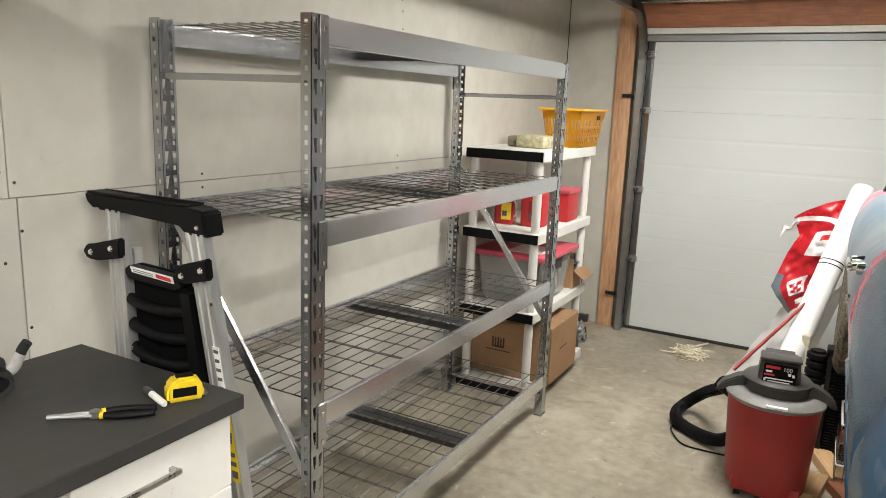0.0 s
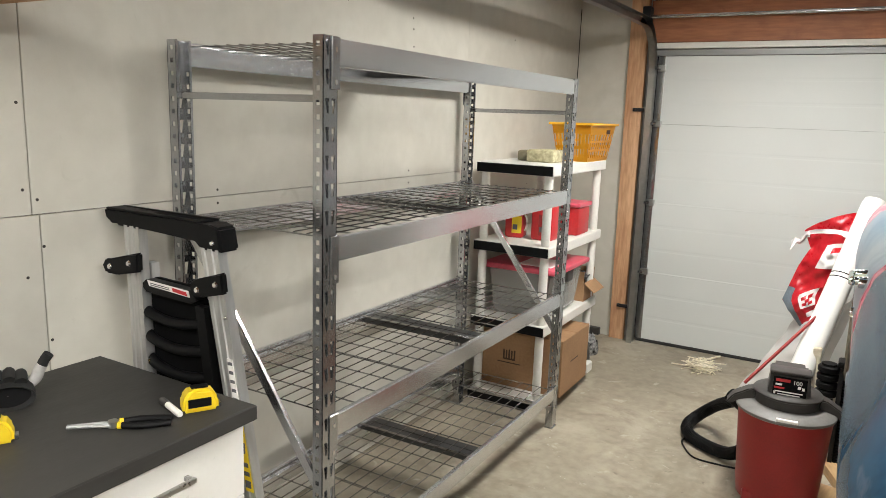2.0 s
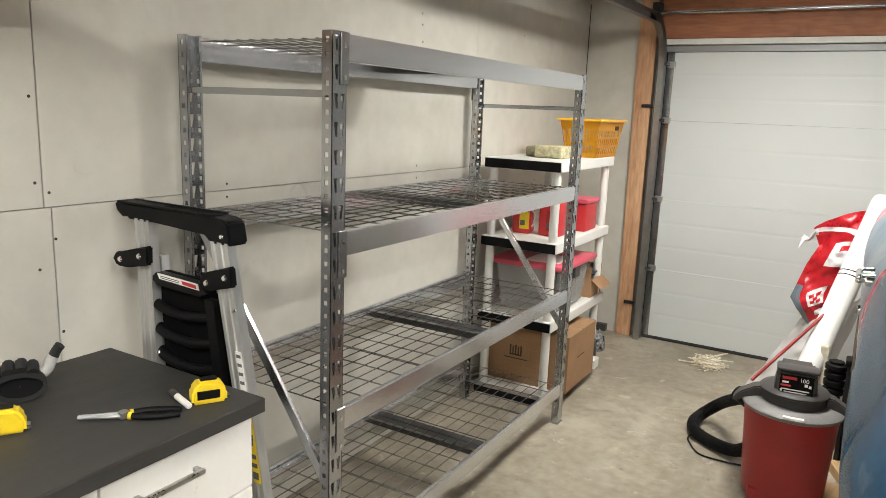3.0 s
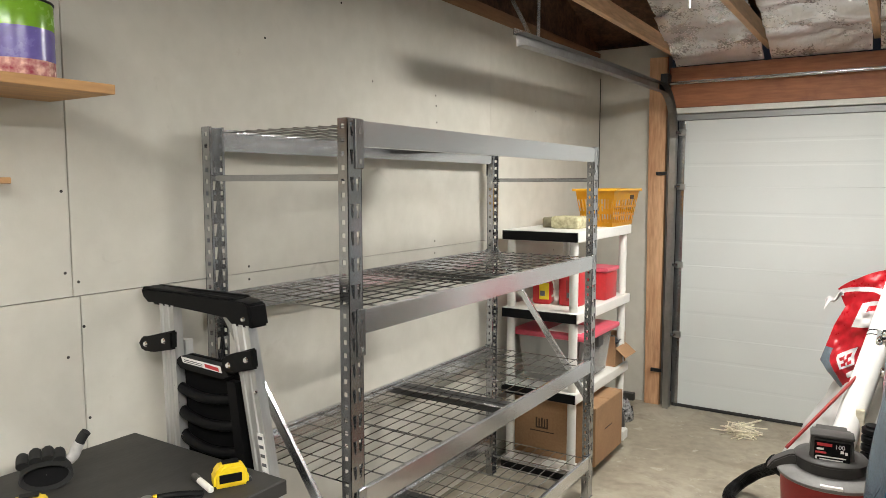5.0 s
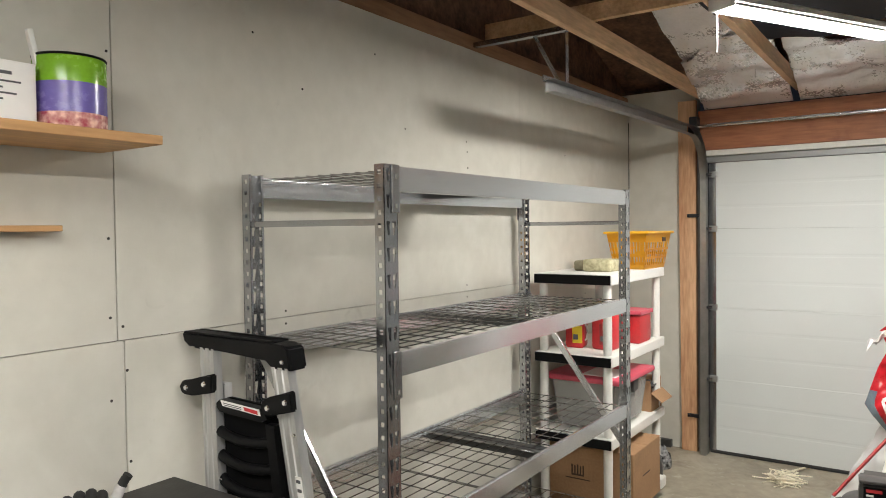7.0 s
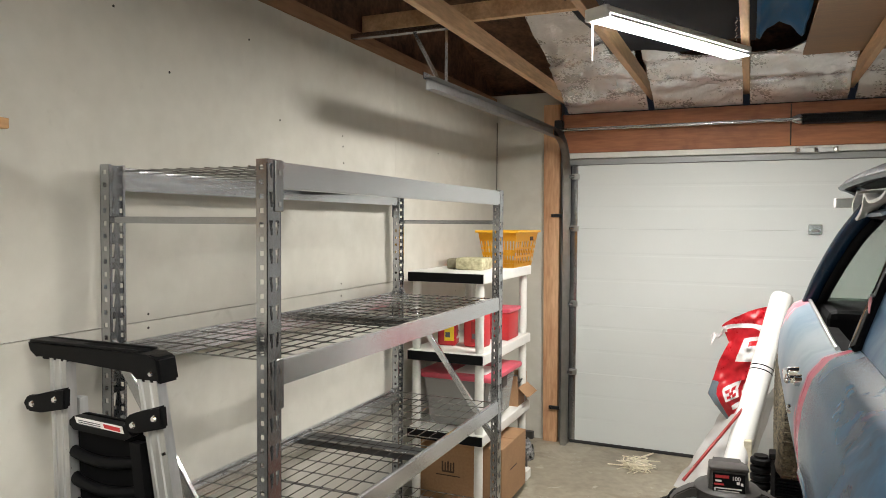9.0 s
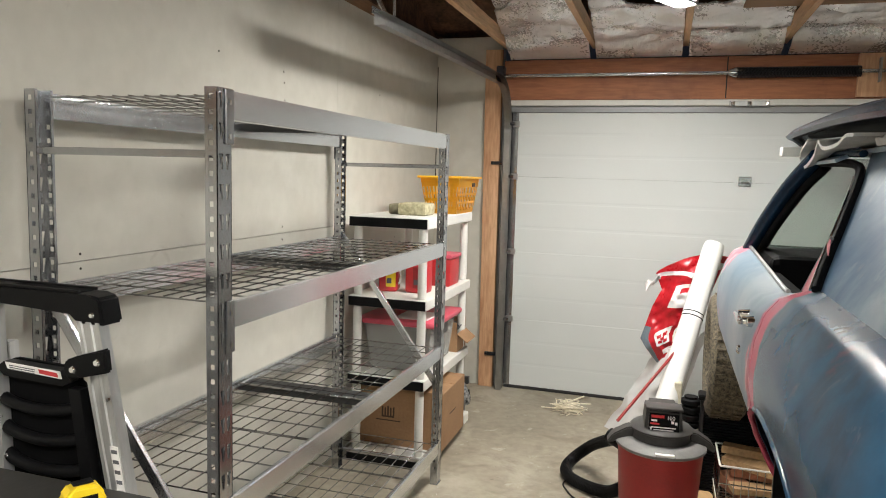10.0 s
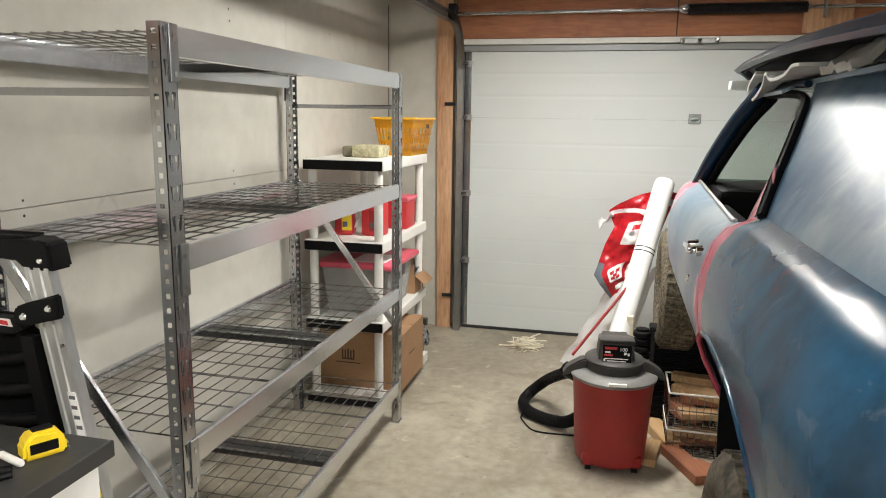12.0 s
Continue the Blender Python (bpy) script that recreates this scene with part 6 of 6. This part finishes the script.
def hood_on_roof():
    """A hood panel laid across the roof on folded cloth."""
    t = thing("hood_panel", "dark blue car hood lying on the roof over folded towels", "car hood", at=CAR_AT)
    def f(u, v):
        x, y = 2.10 + 1.45 * u, 1.54 - 1.80 * v
        x += 0.30 * max(0, 0.12 - v) / 0.12 * max(0, 0.5 - u) * 0.5
        curl = 0.03 * (1 - min(1, u / 0.035)) ** 2
        return (x, y, 1.848 + 0.05 * math.sin(math.pi * min(1, u)) - curl - 0.034 * v + 0.021 * math.sin(3.05 * v) - 0.012 * (1 - min(1, v / 0.08)))
    part("skin", sheet(f, 60, 60, 0.016), M_CARBLUE, t, "dark blue curved skin", smooth=True)
    part("edge_seal", pipe([Vector(f(0.012, k / 30)) + Vector((0.012, 0, -0.020)) for k in range(31)], 0.010, 8), M_BODYBLACK, t, smooth=True)
    part("under_frame", sheet(lambda u, v: Vector(f(0.05 + 0.9 * u, 0.06 + 0.9 * v)) - Vector((0, 0, 0.030)), 20, 30, 0.006), M_BODYBLACK, t, "black underside brace", smooth=True)
    fs = tagged(part("foam_strip", box((2.10, 1.36, 1.752), (2.40, 1.43, 1.788), 0.004), M_TUBE), "white foam strip under the hood", "foam strip")
    fs.matrix_basis = CAR_AT
    tw = thing("towel", "grey folded towel padding the roof edge", "towel", "towels", CAR_AT)
    # a cloth folded in loops, hanging over the corner of the roof
    fold = spline([Vector((0, *q)) for q in ((1.022, 1.79), (1.17, 1.755), (1.15, 1.717), (1.026, 1.716), (0.87, 1.745), (0.81, 1.782), (0.76, 1.762), (0.63, 1.766), (0.545, 1.785), (0.44, 1.782))], 8)
    def cloth(u, v):
        q = fold[min(len(fold) - 1, int(round(u * (len(fold) - 1))))]
        x = 2.125 + 0.22 * v + 0.008 * math.sin(9 * u)
        return (x, q.y + 0.02 * v, q.z + (max(0.0, 1.772 - q.z) + 0.004) * min(1, v / 0.7))
    part("cloth", sheet(cloth, 72, 10, 0.009), M_GREY_CLOTH, tw, smooth=True)
    tw2 = thing("towel", "grey folded towel padding the roof edge", "towel", "towels", CAR_AT)
    part("cloth", sheet(lambda u, v: (2.17 + 0.2 * u, 0.42 - 0.24 * v, 1.768 + 0.045 * math.sin(3.1 * u) + 0.02 * noise.noise(Vector((u * 4, v * 6, 1)))), 14, 14, 0.02), M_GREY_CLOTH, tw2, smooth=True)


hood_on_roof()


# ---- scrap by the car ----
def scrap():
    r = thing("radiator", "black finned radiator core standing on the floor", "radiator", at=pose(0.02, -0.05, 0))
    x0, x1, y0, y1, z1 = 1.93, 2.27, 2.27, 2.33, 0.525
    part("side_tank", box((x0, y0 - 0.01, 0), (x0 + 0.02, y1 + 0.01, z1), 0.004), M_BLACK_STEEL, r)
    part("side_tank", box((x1 - 0.02, y0 - 0.01, 0), (x1, y1 + 0.01, z1), 0.004), M_BLACK_STEEL, r)
    part("backing", box((x0 + 0.021, y0 + 0.02, 0.006), (x1 - 0.021, y1, z1 - 0.01)), M_BODYBLACK, r)
    fin = finish("fin", box((x0 + 0.021, y0, -0.003), (x1 - 0.021, y0 + 0.022, 0.003)), M_BLACK_PL)
    for k in range(34):
        o = new("fin", fin)
        o.parent, o.location = r, (0, 0, 0.02 + 0.0148 * k)
    part("top_tank", box((x0 - 0.01, y0 - 0.02, z1 + 0.0005), (x1, y1 + 0.02, z1 + 0.03), 0.008), M_BLACK_PL, r)
    mt = thing("black_motor", "black ribbed blower motor beside the radiator", "motor", at=pose(0.02, -0.05, 0))
    for k in range(4):
        part("ring", lathe([(0.04, 0), (0.048, 0.006), (0.048, 0.028), (0.04, 0.034)], 20, m=Matrix.Translation((1.885, 2.30, 0.365 + 0.040 * k))), M_BLACK_PL, mt, smooth=True)
    part("core", rod((1.885, 2.30, 0), (1.885, 2.30, 0.53), 0.034, 16), M_BLACK_PL, mt)
    tagged(part("paint_tin", box((1.825, 2.42, 0.0), (1.865, 2.46, 0.545), 0.006), M_STICK), "pale wood offcut standing on end", "offcut")
    def crate(z0, z1, y0, label):
        b = thing("wire_basket", label, "wire basket", "wire baskets")
        xa, xb, yb = 2.035, 2.36, y0 + 0.30
        for z in (z0, (z0 + z1) / 2, z1):
            for a, d in (((xa, y0), (xb, y0)), ((xa, yb), (xb, yb)), ((xa, y0), (xa, yb)), ((xb, y0), (xb, yb))):
                part("wire", rod((*a, z), (*d, z), 0.0035 if z != z1 else 0.005, 6), M_WHITE_PL if z == z1 else M_WIRE, b)
        for k in range(11):
            x = xa + (xb - xa) * k / 10
            part("wire", pipe([(x, y0, z1), (x, y0, z0), (x, yb, z0), (x, yb, z1)], 0.0022, 5), M_WIRE, b)
        for k in range(1, 11):
            y = y0 + 0.30 * k / 11
            part("wire", pipe([(xa, y, z1), (xa, y, z0), (xb, y, z0), (xb, y, z1)], 0.0022, 5), M_WIRE, b)
        return b
    crate(0.005, 0.130, 1.90, "chrome wire basket of wood scraps on the floor")
    crate(0.148, 0.318, 1.90, "white-rimmed wire basket full of lumber offcuts")
    def plank(lo, hi, rz, rx, at, m, label):
        p = thing("wood_offcut", label, "offcut", "wood offcuts", pose(*at, rx, 0, rz))
        part("block", box(lo, hi, 0.003), m, p)
    plank((-0.14, -0.045, 0), (0.14, 0.045, 0.038), -28, 4, (2.20, 2.05, 0.262), M_SCRAP, "pale lumber offcut in the basket")
    plank((-0.15, -0.045, 0), (0.15, 0.045, 0.038), -12, -6, (2.21, 2.12, 0.300), M_SCRAP, "pale lumber offcut in the basket")
    plank((-0.12, -0.045, 0), (0.12, 0.045, 0.038), -8, 0, (2.22, 2.06, 0.222), M_SCRAP_RED, "reddish lumber offcut in the basket")
    plank((-0.045, -0.10, 0), (0.045, 0.10, 0.06), 25, 0, (2.12, 2.04, 0.152), M_SCRAP_RED, "reddish lumber offcut in the basket")
    plank((-0.15, -0.045, 0), (0.15, 0.045, 0.03), 10, 0, (2.24, 1.975, 0.185), M_SCRAP, "pale lumber offcut in the basket")
    plank((-0.16, -0.045, 0), (0.16, 0.045, 0.038), -5, 0, (2.23, 1.99, 0.075), M_SCRAP, "lumber offcut in the lower basket")
    plank((-0.15, -0.045, 0), (0.15, 0.045, 0.038), 8, 0, (2.24, 2.05, 0.012), M_SCRAP_RED, "reddish offcut in the lower basket")
    plank((-0.045, -0.17, 0), (0.045, 0.17, 0.05), 19, 0, (2.015, 2.105, 0.0), M_SCRAP, "pale lumber offcut on the concrete")
    plank((-0.045, -0.16, 0), (0.045, 0.16, 0.045), 25, 0, (2.12, 1.775, 0.0), M_SCRAP_RED, "notched reddish offcut on the concrete")
    plank((-0.045, -0.12, 0), (0.045, 0.12, 0.038), -10, 0, (1.955, 1.86, 0.0), M_SCRAP, "pale lumber offcut on the concrete")
    plank((-0.05, -0.16, 0), (0.05, 0.16, 0.04), 55, 0, (2.28, 1.68, 0.0), M_SCRAP_RED, "reddish offcut on the concrete")


scrap()
